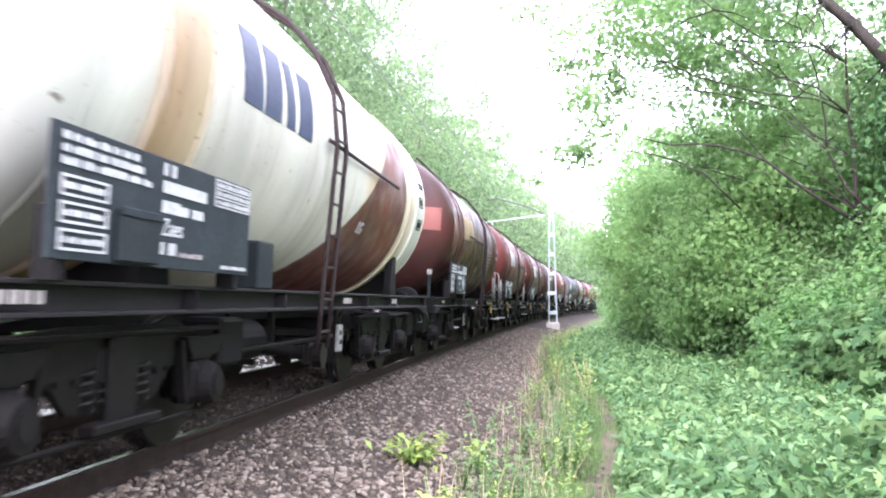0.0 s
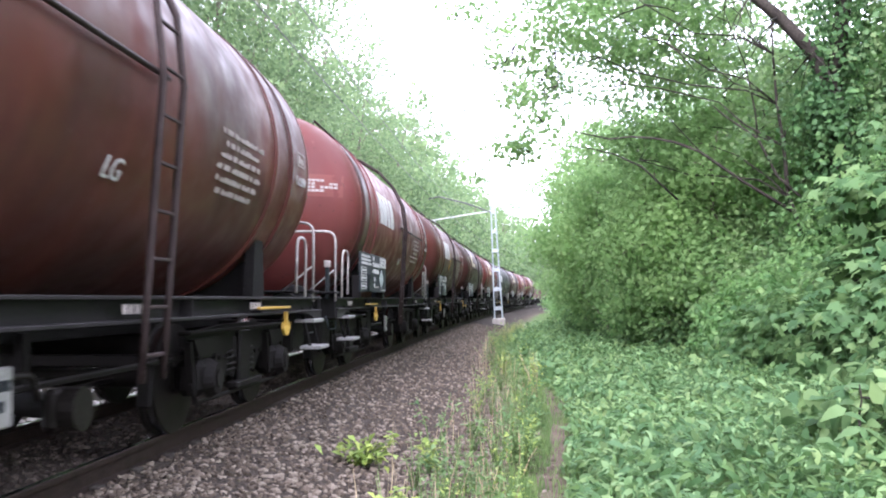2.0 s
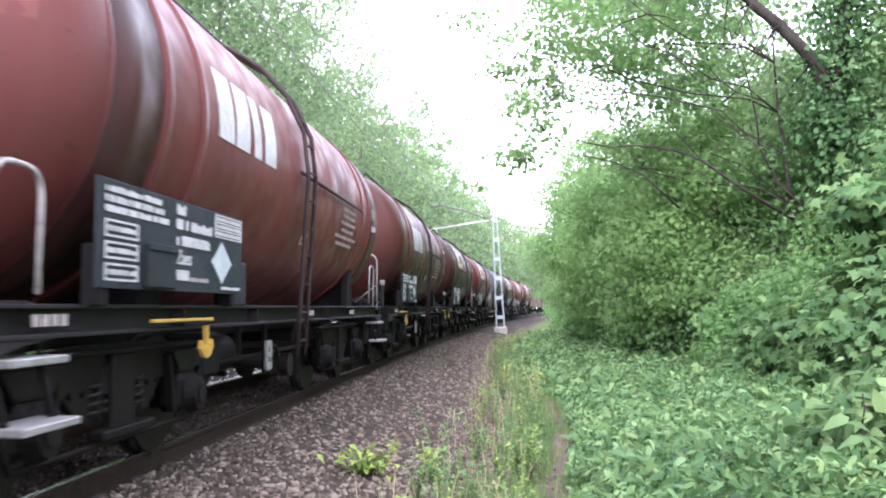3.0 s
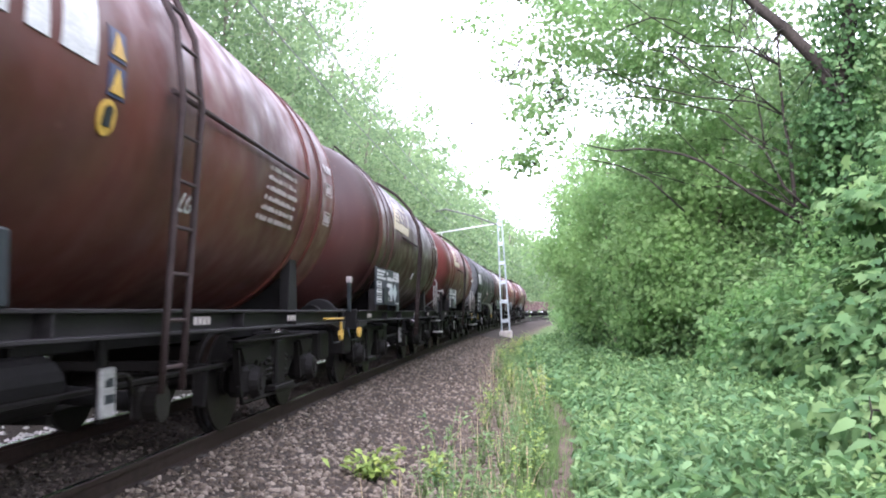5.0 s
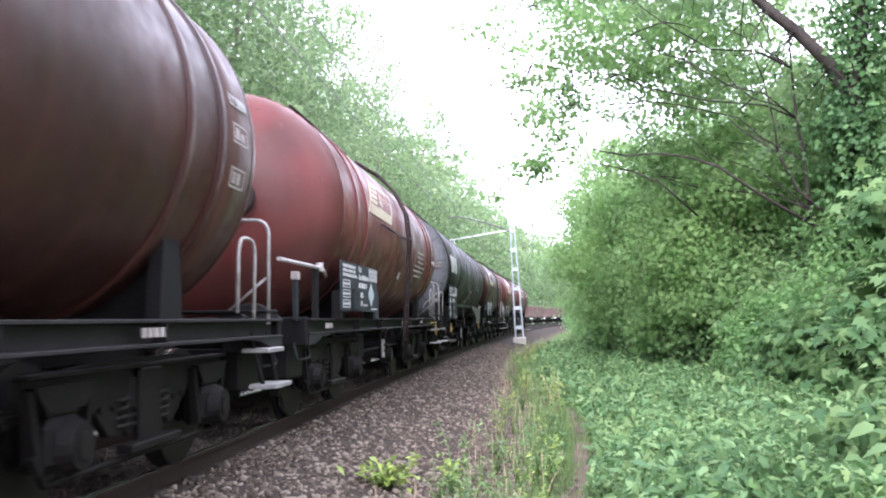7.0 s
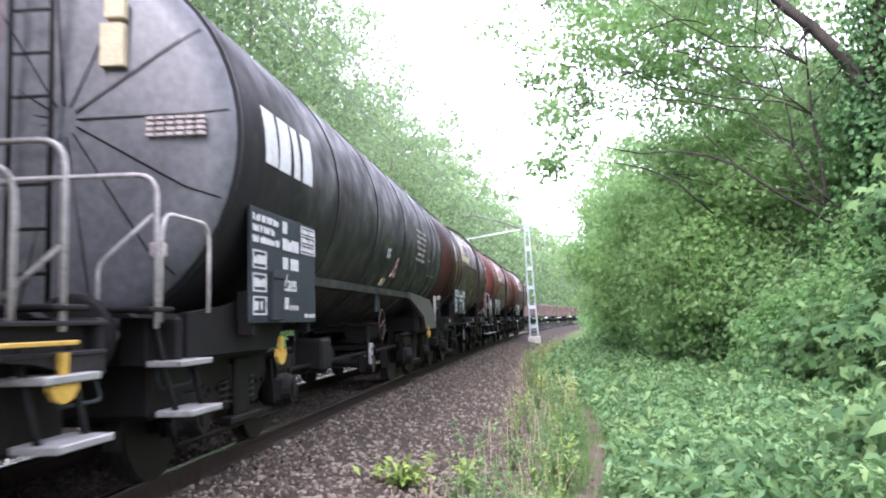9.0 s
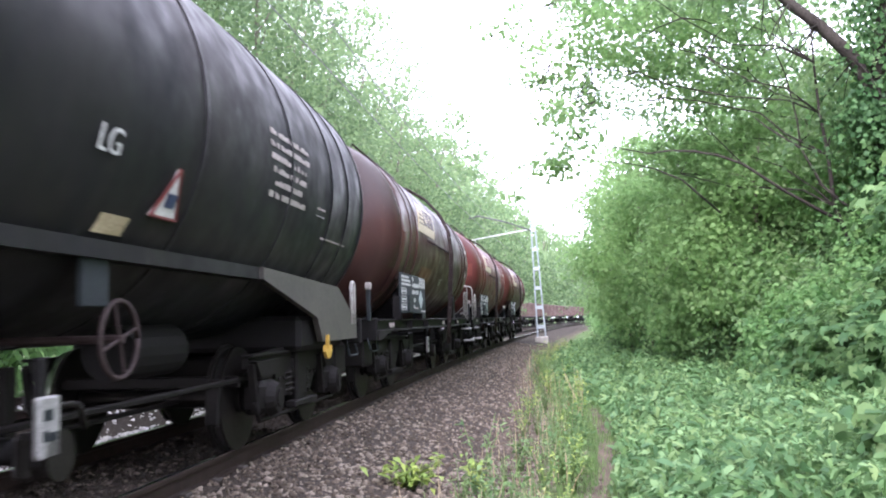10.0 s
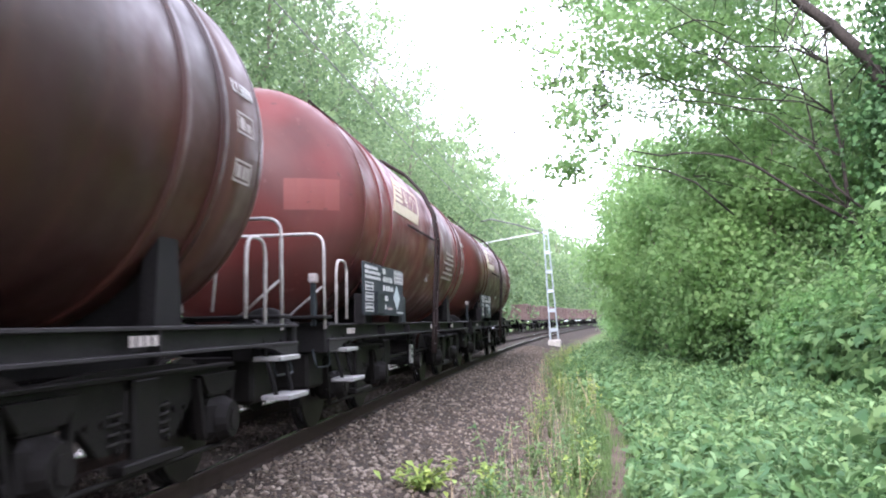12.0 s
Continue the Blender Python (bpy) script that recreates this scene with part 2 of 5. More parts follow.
M["tank_w8"] = tank_paint("brown_tank", (0.047, 0.0108, 0.0074), (0.025, 0.0068, 0.0056), (0.1149, 0.0528, 0.0357), 0.5, soot=0.75)
M["ring"] = tank_paint("brown_end_ring_coat", (0.062, 0.025, 0.018), (0.045, 0.019, 0.015), (0.1, 0.045, 0.03), 0.45)
M["patch"] = tank_paint("lighter_red_patch", (0.27, 0.1, 0.083), (0.23, 0.085, 0.07), (0.2, 0.08, 0.06), 0.25)
M["patch_dim"] = tank_paint("faded_red_patch", (0.165, 0.044, 0.037), (0.14, 0.038, 0.032), (0.15, 0.07, 0.05), 0.4)
M["tan"] = tank_paint("orange_brown_stain_coat", (0.42, 0.21, 0.085), (0.36, 0.17, 0.07), (0.24, 0.11, 0.05), 0.3)
M["tan_dim"] = tank_paint("faded_orange_brown_coat", (0.135, 0.052, 0.025), (0.115, 0.045, 0.022), (0.12, 0.055, 0.03), 0.3)
# Dusty slate, lightened further to paint the sky's reflection into the colour.
M["dust_sheen"] = grainy("slate_cladding_dust_and_sky_sheen", (0.045, 0.048, 0.054), (0.095, 0.1, 0.108), 1.6, 0.42, fine=14)
M["skirt"] = grainy("olive_grey_cladding", (0.034, 0.031, 0.027), (0.075, 0.068, 0.058), 2, 0.55, fine=25)


def ground_material():
    m, n, l, b = nodes_of("trackside_ground", 0.92)
    b.inputs["Specular IOR Level"].default_value = 0.15
    tc, sep = n.new("ShaderNodeTexCoord"), n.new("ShaderNodeSeparateXYZ")
    soil = ramp(n, l, noise_at(n, l, 2.5, 8), [(0.3, (0.05, 0.038, 0.029)), (0.7, (0.125, 0.098, 0.073))])
    # Grit is kept dark to paint shade into the gaps between stones.
    shaded_grit = ramp(n, l, noise_at(n, l, 38, 5), [(0.35, (0.014, 0.011, 0.009)), (0.65, (0.06, 0.048, 0.038))])
    att = n.new("ShaderNodeAttribute")
    att.attribute_name = "ballast"
    c = mixed(n, l, att.outputs["Fac"], soil, shaded_grit)
    moss = n.new("ShaderNodeAttribute")
    moss.attribute_name = "green"
    green = ramp(n, l, noise_at(n, l, 9, 6), [(0.3, (0.03, 0.06, 0.02)), (0.7, (0.1, 0.17, 0.05))])
    c = mixed(n, l, moss.outputs["Fac"], c, green)
    l.new(c, b.inputs["Base Color"])
    bump(n, l, b, noise_at(n, l, 30, 6), 0.7, 0.03)
    return m


M["ground"] = ground_material()


# ---- building helpers ----
def smooth(bm, on=True):
    for f in bm.faces:
        f.smooth = on
    return bm


def part(name, bm, material, parent=None, label=""):
    me = bpy.data.meshes.new(name)
    bmesh.ops.recalc_face_normals(bm, faces=bm.faces)
    bm.to_mesh(me)
    bm.free()
    me.materials.append(M[material])
    ob = new(name, me)
    ob.parent = parent
    return tagged(ob, label)


def box(bm, x0, x1, y0, y1, z0, z1, bevel=0.0, turn=None):
    m = Matrix.Translation(((x0 + x1) / 2, (y0 + y1) / 2, (z0 + z1) / 2))
    if turn is not None:
        m = m @ turn
    r = bmesh.ops.create_cube(bm, size=1.0, matrix=m @ Matrix.Diagonal((x1 - x0, y1 - y0, z1 - z0, 1)))
    if bevel:
        edges = list({e for v in r["verts"] for e in v.link_edges})
        bmesh.ops.bevel(bm, geom=edges, offset=bevel, segments=1, affect="EDGES")
    return bm


def rod(bm, a, b, r, sides=8, r2=None):
    a, b = Vector(a), Vector(b)
    m = Matrix.Translation((a + b) / 2) @ (b - a).to_track_quat("Z", "Y").to_matrix().to_4x4()
    bmesh.ops.create_cone(bm, cap_ends=True, segments=sides, radius1=r, radius2=r if r2 is None else r2, depth=(b - a).length, matrix=m)
    return bm


def pipe(bm, points, r, sides=8):
    """A bent tube through points, with rounded joints."""
    points = [Vector(p) for p in points]
    rings = []
    side = None
    for i, p in enumerate(points):
        d = ((points[min(i + 1, len(points) - 1)] - p).normalized() + (p - points[max(i - 1, 0)]).normalized()).normalized()
        if side is None:
            side = d.orthogonal().normalized()
        side = (side - d * side.dot(d)).normalized()
        up = d.cross(side)
        rr = r[i] if isinstance(r, (list, tuple)) else r
        rings.append([bm.verts.new(p + (side * math.cos(a) + up * math.sin(a)) * rr) for a in [2 * math.pi * k / sides for k in range(sides)]])
    for a, b in zip(rings, rings[1:]):
        for k in range(sides):
            bm.faces.new((a[k], a[(k + 1) % sides], b[(k + 1) % sides], b[k])).smooth = True
    bm.faces.new(rings[0])
    bm.faces.new(rings[-1])
    return bm


def rounded(points, radius=0.12, n=4):
    """Corner points replaced by short arcs."""
    points = [Vector(p) for p in points]
    out = [points[0]]
    for a, b, c in zip(points, points[1:], points[2:]):
        r = min(radius, (a - b).length * 0.45, (c - b).length * 0.45)
        p, q = b + (a - b).normalized() * r, b + (c - b).normalized() * r
        for k in range(n + 1):
            t = k / n
            out.append(p * (1 - t) ** 2 + b * 2 * t * (1 - t) + q * t * t)
    return out + [points[-1]]


def turned(bm, profile, z, sides=56):
    """A body of revolution about the lengthwise axis at height z; profile: (y, radius)."""
    rings = []
    for y, r in profile:
        if r < 1e-4:
            rings.append([bm.verts.new((0, y, z))])
        else:
            rings.append([bm.verts.new((r * math.cos(2 * math.pi * k / sides), y, z + r * math.sin(2 * math.pi * k / sides))) for k in range(sides)])
    for a, b in zip(rings, rings[1:]):
        for k in range(sides):
            q = [a[k % len(a)], a[(k + 1) % len(a)], b[(k + 1) % len(b)], b[k % len(b)]]
            q = list(dict.fromkeys(q))
            if len(q) > 2:
                bm.faces.new(q).smooth = True
    return bm


def prism(bm, outline, x0, x1):
    """An outline in (y, z) drawn out from x0 to x1."""
    a = [bm.verts.new((x0, y, z)) for y, z in outline]
    b = [bm.verts.new((x1, y, z)) for y, z in outline]
    n = len(outline)
    bm.faces.new(a)
    bm.faces.new(b)
    for k in range(n):
        bm.faces.new((a[k], a[(k + 1) % n], b[(k + 1) % n], b[k]))
    return bm


def mesh_of(name, verts, faces, material):
    """verts (n, 3), faces (m, 3 or 4) as arrays."""
    me = bpy.data.meshes.new(name)
    verts, faces = np.asarray(verts, np.float32), np.asarray(faces, np.int32)
    me.vertices.add(len(verts))
    me.vertices.foreach_set("co", verts.ravel())
    k = faces.shape[1]
    me.loops.add(faces.size)
    me.loops.foreach_set("vertex_index", faces.ravel())
    me.polygons.add(len(faces))
    me.polygons.foreach_set("loop_start", np.arange(0, faces.size, k, dtype=np.int32))
    me.update(calc_edges=True)
    me.materials.append(M[material])
    return me


# ---- the line of the track ----
TRACK_X, BEND = -3.62, 0.001


def line_x(y):
    return TRACK_X + BEND * y * y / 2


def on_line(s, u=0.0, z=0.0):
    """The pose at s along the track, u to its side."""
    a = math.atan(BEND * s)
    return pose(line_x(s) + u * math.cos(a), s - u * math.sin(a), z, 0, 0, -math.degrees(a))


# ---- ground ----
def bed(u):
    """Height of the ground beside the rails, by the distance from the track's middle."""
    a = abs(u)
    if u < 0:
        a = min(abs(u), abs(u + 4.6))
    return -0.165 if a < 1.45 else -0.165 - 0.355 * min(1.0, (a - 1.45) / 1.9) ** 0.9


def ground_height(x, y):
    u = x - line_x(y) if y > -40 else x - line_x(-40)
    z = bed(u)
    far = max(0.0, abs(u) - 3.4)
    z += 0.05 * noise.noise((x * 0.35, y * 0.35, 0)) * min(1.0, far) + 0.012 * noise.noise((x * 3, y * 3, 2)) * (a_step(abs(u), 1.4, 2.2))
    if u > 7.5:
        z += min(2.2, (u - 7.5) * 0.12)
    return z


def a_step(v, a, b):
    t = min(1.0, max(0.0, (v - a) / (b - a)))
    return t * t * (3 - 2 * t)


def build_ground():
    ys = np.unique(np.concatenate([np.arange(-30, 2, 1.5), np.arange(2, 34, 0.3), np.arange(34, 120, 2.0), np.arange(120, 400, 12), [450, 600, 900, 1500]]))
    us = np.unique(np.round(np.concatenate([[-1500, -600, -250, -120, -70, -40, -28, -20], np.arange(-14, -7, 1.0), np.arange(-7, -1.4, 0.35), np.arange(-1.4, 3.2, 0.2), np.arange(3.2, 5.4, 0.08), np.arange(5.4, 10, 0.2), np.arange(10, 20, 1.5), [25, 40, 70, 120, 250, 600, 1500]]), 3))
    verts, green, ballast = [], [], []
    for y in ys:
        yy = min(max(y, -40), 260)
        for u in us:
            x = line_x(yy) + BEND * 260 * (y - yy) * (y > 260) + u
            z = bed(u) if y > 260 else ground_height(x, y)
            verts.append((x, y, z))
            px = x - path_x(y)
            ballast.append(1 - a_step(u + 0.3 * noise.noise((x, y * 0.6, 7)), 2.6, 3.6) if u > -9 else 0.0)
            wear = a_step(abs(px) + 0.16 * noise.noise((x * 2, y * 1.1, 3)) + 0.12 * noise.noise((x * 7, y * 5, 4)) + 0.4 * a_step(y, 14, 19), 0.06, 0.3)
            patchy = 1.0 if px > 0 else min(1.0, max(0.0, 0.42 + 0.9 * noise.noise((x * 2.6, y * 1.5, 13)) + 0.5 * a_step(y, 12, 22)))
            green.append((a_step(u, 3.0, 3.9) * wear * patchy if u > 0 else a_step(-u, 8, 10)) * 0.95)
    nx = len(us)
    faces = [(j * nx + i, j * nx + i + 1, (j + 1) * nx + i + 1, (j + 1) * nx + i) for j in range(len(ys) - 1) for i in range(nx - 1)]
    me = mesh_of("ground", verts, faces, "ground")
    for key, vals in (("ballast", ballast), ("green", green)):
        me.attributes.new(key, "FLOAT", "POINT").data.foreach_set("value", np.array(vals, np.float32))
    me.polygons.foreach_set("use_smooth", np.ones(len(faces), bool))
    return tagged(new("ground", me), "bare earth and gravel trackside with a trodden footpath", "ground", kind="structure")


PATH_LINE = [(0, 0.2), (7.0, 0.38), (9.3, 0.58), (11.8, 0.77), (15, 0.8), (21, 0.75), (28, 0.7), (40, 1.4), (60, 2.6)]


def path_x(y):
    """The middle of the trodden path."""
    y = max(0.0, min(y, 60))
    return float(np.interp(y, [p[0] for p in PATH_LINE], [p[1] for p in PATH_LINE]))


GROUND = build_ground()


# ---- the tracks ----
RAIL = [(-0.075, -0.172), (0.075, -0.172), (0.075, -0.160), (0.012, -0.145), (0.010, -0.045), (0.036, -0.034), (0.036, -0.004), (0.028, 0.0), (-0.028, 0.0), (-0.036, -0.004), (-0.036, -0.034), (-0.010, -0.045), (-0.012, -0.145), (-0.075, -0.160)]


def strip_along(name, outline, u, s0, s1, step, material, parent):
    """An outline in (side, height) drawn along the bent track."""
    bm = bmesh.new()
    n = max(1, int((s1 - s0) / step))
    rings = []
    for i in range(n + 1):
        m = on_line(s0 + (s1 - s0) * i / n, u)
        rings.append([bm.verts.new(m @ Vector((a, 0, b))) for a, b in outline])
    for a, b in zip(rings, rings[1:]):
        for k in range(len(outline)):
            bm.faces.new((a[k], a[(k + 1) % len(outline)], b[(k + 1) % len(outline)], b[k]))
    return part(name, bm, material, parent)


def build_track(name, u0, label, sleepers):
    top = tagged(new(name), label, "railway track", kind="structure")
    for side in (-0.7525, 0.7525):
        strip_along("rail", RAIL, u0 + side, -30, 260, 2.5, "rail", top)
        strip_along("rail_head", [(-0.026, 0.001), (0.026, 0.001), (0.026, 0.004), (-0.026, 0.004)], u0 + side, -30, 260, 2.5, "tread", top)
    bm = bmesh.new()
    box(bm, -1.3, 1.3, -0.13, 0.13, -0.36, -0.176, 0.02)
    for s in (-0.7525, 0.7525):
        for t in (-1, 1):
            box(bm, s + t * 0.1 - 0.035, s + t * 0.1 + 0.035, -0.06, 0.06, -0.178, -0.135, 0.008)
    first = part("sleeper", bm, "sleeper", top)
    for i in range(sleepers):
        ob = first if i == 0 else new("sleeper", first.data)
        ob.parent = top
        ob.matrix_basis = on_line(-12.14 + 0.62 * i, u0)
    return top


build_track("track_1", 0.0, "rusty rails with bright worn heads on sleepers", 160)
build_track("track_2", -4.6, "second track of rusty rails beyond the train", 160)


def stones(name, count, area, size, material, label, lift=0.0):
    """Loose crushed stones, lying in the ground."""
    rng = np.random.default_rng(len(name) + count)
    ico = np.array([(1, 0, -.7), (-1, 0, -.7), (0, 1, -.7), (0, -1, -.7), (.6, .5, .7), (-.5, .6, .7), (-.6, -.5, .6), (.55, -.6, .65)])
    tri = np.array([(0, 2, 4), (2, 5, 4), (2, 1, 5), (1, 6, 5), (1, 3, 6), (3, 7, 6), (3, 0, 7), (0, 4, 7), (4, 5, 6), (4, 6, 7)])
    V, Fc = [], []
    for i in range(count):
        y, u = area(rng)
        x = line_x(y) + u
        s = size * rng.uniform(0.55, 1.35)
        a = rng.uniform(0, 6.28)
        v = ico * rng.uniform(0.5, 1.3, ico.shape) * (s * 1.15, s * rng.uniform(0.4, 0.9), s * rng.uniform(0.35, 0.85))
        tilt = rng.uniform(-0.5, 0.5)
        v = v @ np.array(Euler((tilt, -tilt, a)).to_matrix()).T
        V.append(v + (x, y, ground_height(x, y) + s * 0.2 + lift))
        Fc.append(tri + 8 * i)
    me = mesh_of(name, np.concatenate(V), np.concatenate(Fc), material)
    return tagged(new(name, me), label, "ballast", kind="stuff")


def shoulder(rng):
    y = 3.0 + 42 * rng.random() ** 2.0 if rng.random() < 0.88 else rng.uniform(-6, 3)
    return y, rng.uniform(0.83, 3.5) if rng.random() < 0.9 else rng.uniform(3.3, 4.1)


def between(rng):
    y = 3.5 + 34 * rng.random() ** 1.6
    return y, rng.uniform(-0.68, 0.68)


def beyond(rng):
    y = 5 + 45 * rng.random() ** 1.4
    return y, rng.uniform(-7.0, -0.85)


def single_stones(ground):
    """The nearest stones, one by one."""
    rng = random.Random(4)
    kinds = []
    for k in range(6):
        bm = bmesh.new()
        bmesh.ops.create_icosphere(bm, subdivisions=1, radius=0.027)
        for v in bm.verts:
            v.co = Vector((v.co.x * 1.2, v.co.y * 0.9, v.co.z * 0.65)) * rng.uniform(0.7, 1.25)
        kinds.append(part("stone", bm, "stone", ground))
    for i in range(300):
        ob = kinds[i] if i < 6 else new("stone", rng.choice(kinds).data)
        ob.parent = ground
        y = rng.uniform(5.6, 9.5)
        x = line_x(y) + rng.uniform(1.7, 3.5)
        ob.matrix_basis = pose(x, y, ground_height(x, y) + 0.018, rng.uniform(-25, 25), rng.uniform(-25, 25), rng.uniform(0, 360)) @ Matrix.Diagonal((rng.uniform(0.7, 1.3),) * 3 + (1,))


single_stones(GROUND)
stones("ballast_shoulder", 30000, shoulder, 0.027, "stone", "grey-brown crushed stone beside the rails")
stones("ballast_between_rails", 6000, between, 0.029, "stone_shaded", "crushed stone between the rails", 0.0)
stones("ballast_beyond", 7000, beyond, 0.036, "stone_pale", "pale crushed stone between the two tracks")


# ---- tank wagons ----
TANK_Z, TANK_R = 2.52, 1.45
CACHE = {}


def shared(name, key, build, material, parent, m=None, label=""):
    """A part whose mesh is built once and used again."""
    if key not in CACHE:
        ob = part(name, build(bmesh.new()), material, parent, label)
        CACHE[key] = ob.data
    else:
        ob = tagged(new(name, CACHE[key]), label)
        ob.parent = parent
    if m is not None:
        ob.matrix_basis = m
    return ob


def on_tank(bm, y0, y1, z0, z1, lift=0.008, r=None, zc=None, skew=0.0, cols=2):
    """A thin plate bent to the tank's near side."""
    r, zc = r or TANK_R, zc or TANK_Z
    a0, a1 = (math.asin(max(-0.98, min(0.98, (z - zc) / r))) for z in (z0, z1))
    rows = max(2, int(abs(a1 - a0) / 0.06) + 1)
    grid = []
    for layer in (r - 0.01, r + lift):
        grid.append([[bm.verts.new((layer * math.cos(a0 + (a1 - a0) * i / rows), y0 + (y1 - y0) * j / cols + skew * i / rows, zc + layer * math.sin(a0 + (a1 - a0) * i / rows))) for j in range(cols + 1)] for i in range(rows + 1)])
    lo, hi = grid
    for i in range(rows):
        for j in range(cols):
            bm.faces.new((hi[i][j], hi[i][j + 1], hi[i + 1][j + 1], hi[i + 1][j]))
    for i in range(rows):
        for j in (0, cols):
            bm.faces.new((lo[i][j], hi[i][j], hi[i + 1][j], lo[i + 1][j]))
    for j in range(cols):
        for i in (0, rows):
            bm.faces.new((lo[i][j], lo[i][j + 1], hi[i][j + 1], hi[i][j]))
    return bm


def wheelset_mesh(bm):
    for s in (-1, 1):
        for x0, x1, r in ((0.69, 0.725, 0.49), (0.725, 0.82, 0.46), (0.74, 0.80, 0.40), (0.66, 0.86, 0.13)):
            rod(bm, (s * x0, 0, 0), (s * x1, 0, 0), r, 28)
        for k in range(5):
            a = k * 2 * math.pi / 5
            rod(bm, (s * 0.79, 0.25 * math.cos(a), 0.25 * math.sin(a)), (s * 0.812, 0.25 * math.cos(a), 0.25 * math.sin(a)), 0.05, 8)
    rod(bm, (-1.0, 0, 0), (1.0, 0, 0), 0.085, 14)
    return bm


WHEELBASE = 2.26


def bogie_side_mesh(bm):
    """A riveted side frame: a beam over the axle boxes, tapered guard plates and a thin tie bar below."""
    h = WHEELBASE / 2
    prism(bm, [(-h - 0.34, 0.84), (-h - 0.34, 0.74), (-h + 0.3, 0.7), (-0.5, 0.42), (0.5, 0.42), (h - 0.3, 0.7), (h + 0.34, 0.74), (h + 0.34, 0.84), (0.5, 0.9), (-0.5, 0.9)], -0.03, 0.03)
    box(bm, -0.03, 0.08, -h - 0.36, h + 0.36, 0.835, 0.865, 0.006)
    for t in (-1, 1):
        prism(bm, [(t * h - 0.33, 0.8), (t * h + 0.33, 0.8), (t * h + 0.2, 0.66), (t * h - 0.2, 0.66)], 0.04, 0.1)
        for e in (-1, 1):
            prism(bm, [(t * h + e * 0.31, 0.78), (t * h + e * 0.36, 0.78), (t * h + e * 0.25, 0.34), (t * h + e * 0.19, 0.34)], 0.02, 0.08)
        for k in range(3):
            rod(bm, (0.03, t * (0.3 + 0.17 * k), 0.6), (0.052, t * (0.3 + 0.17 * k), 0.6), 0.022, 6)
    pipe(bm, [(0.06, -h - 0.28, 0.44), (0.06, -h - 0.16, 0.27), (0.06, h + 0.16, 0.27), (0.06, h + 0.28, 0.44)], 0.022, 6)
    box(bm, 0.03, 0.09, -0.17, 0.17, 0.3, 0.84, 0.02)
    box(bm, 0.02, 0.14, -0.4, 0.4, 0.3, 0.36, 0.01)
    return bm


def axle_box_mesh(bm):
    box(bm, -0.12, 0.13, -0.19, 0.19, 0.32, 0.63, 0.06)
    rod(bm, (0.12, 0, 0.46), (0.2, 0, 0.46), 0.17, 18, 0.13)
    rod(bm, (0.19, 0, 0.46), (0.215, 0, 0.46), 0.08, 18)
    for k in range(4):
        a = k * math.pi / 2 + 0.6
        rod(bm, (0.18, 0.09 * math.cos(a), 0.46 + 0.09 * math.sin(a)), (0.205, 0.09 * math.cos(a), 0.46 + 0.09 * math.sin(a)), 0.016, 6)
    box(bm, -0.09, 0.09, -0.16, 0.16, 0.62, 0.7, 0.02)
    return bm


def spring_mesh(bm):
    turns, n = 4.5, 54
    pts = [(0.075 * math.cos(2 * math.pi * turns * i / n), 0.075 * math.sin(2 * math.pi * turns * i / n), 0.25 * i / n) for i in range(n + 1)]
    return pipe(bm, pts, 0.018, 6)


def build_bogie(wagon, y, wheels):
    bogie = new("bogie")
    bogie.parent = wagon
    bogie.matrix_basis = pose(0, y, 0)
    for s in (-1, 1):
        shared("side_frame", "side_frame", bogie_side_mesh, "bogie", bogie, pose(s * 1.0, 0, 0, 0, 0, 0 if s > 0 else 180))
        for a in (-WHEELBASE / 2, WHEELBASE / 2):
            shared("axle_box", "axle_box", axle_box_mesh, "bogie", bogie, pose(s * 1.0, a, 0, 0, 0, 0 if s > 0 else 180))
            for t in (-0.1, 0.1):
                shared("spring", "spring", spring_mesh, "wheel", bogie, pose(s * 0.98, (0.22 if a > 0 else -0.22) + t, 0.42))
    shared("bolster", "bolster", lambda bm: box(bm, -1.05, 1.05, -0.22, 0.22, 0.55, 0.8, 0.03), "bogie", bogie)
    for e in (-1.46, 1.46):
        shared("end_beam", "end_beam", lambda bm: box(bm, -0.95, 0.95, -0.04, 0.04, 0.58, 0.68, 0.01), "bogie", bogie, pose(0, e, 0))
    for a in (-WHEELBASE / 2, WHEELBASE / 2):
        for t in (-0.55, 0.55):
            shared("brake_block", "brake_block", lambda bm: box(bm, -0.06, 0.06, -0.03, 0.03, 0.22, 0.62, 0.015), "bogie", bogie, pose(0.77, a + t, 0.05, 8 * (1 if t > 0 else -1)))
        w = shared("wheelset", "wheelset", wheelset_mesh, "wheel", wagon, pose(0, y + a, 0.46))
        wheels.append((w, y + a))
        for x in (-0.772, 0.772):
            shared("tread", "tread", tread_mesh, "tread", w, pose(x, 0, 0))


def tread_mesh(bm):
    rings = [[bm.verts.new((x, 0.4615 * math.cos(2 * math.pi * a / 36), 0.4615 * math.sin(2 * math.pi * a / 36))) for a in range(36)] for x in (-0.028, 0.028)]
    for a in range(36):
        bm.faces.new((rings[0][a], rings[0][(a + 1) % 36], rings[1][(a + 1) % 36], rings[1][a]))
    return bm


def buffer_mesh(bm):
    """Points along -y, its face at y = 0."""
    rod(bm, (0, 0.62, 0), (0, 0.5, 0), 0.17, 16)
    rod(bm, (0, 0.55, 0), (0, 0.25, 0), 0.115, 16)
    rod(bm, (0, 0.27, 0), (0, 0.05, 0), 0.09, 16)
    turned(bm, [(0.06, 0.0), (0.06, 0.235), (0.045, 0.26), (0.02, 0.26), (0.0, 0.18), (-0.004, 0.0)], 0, 28)
    return bm


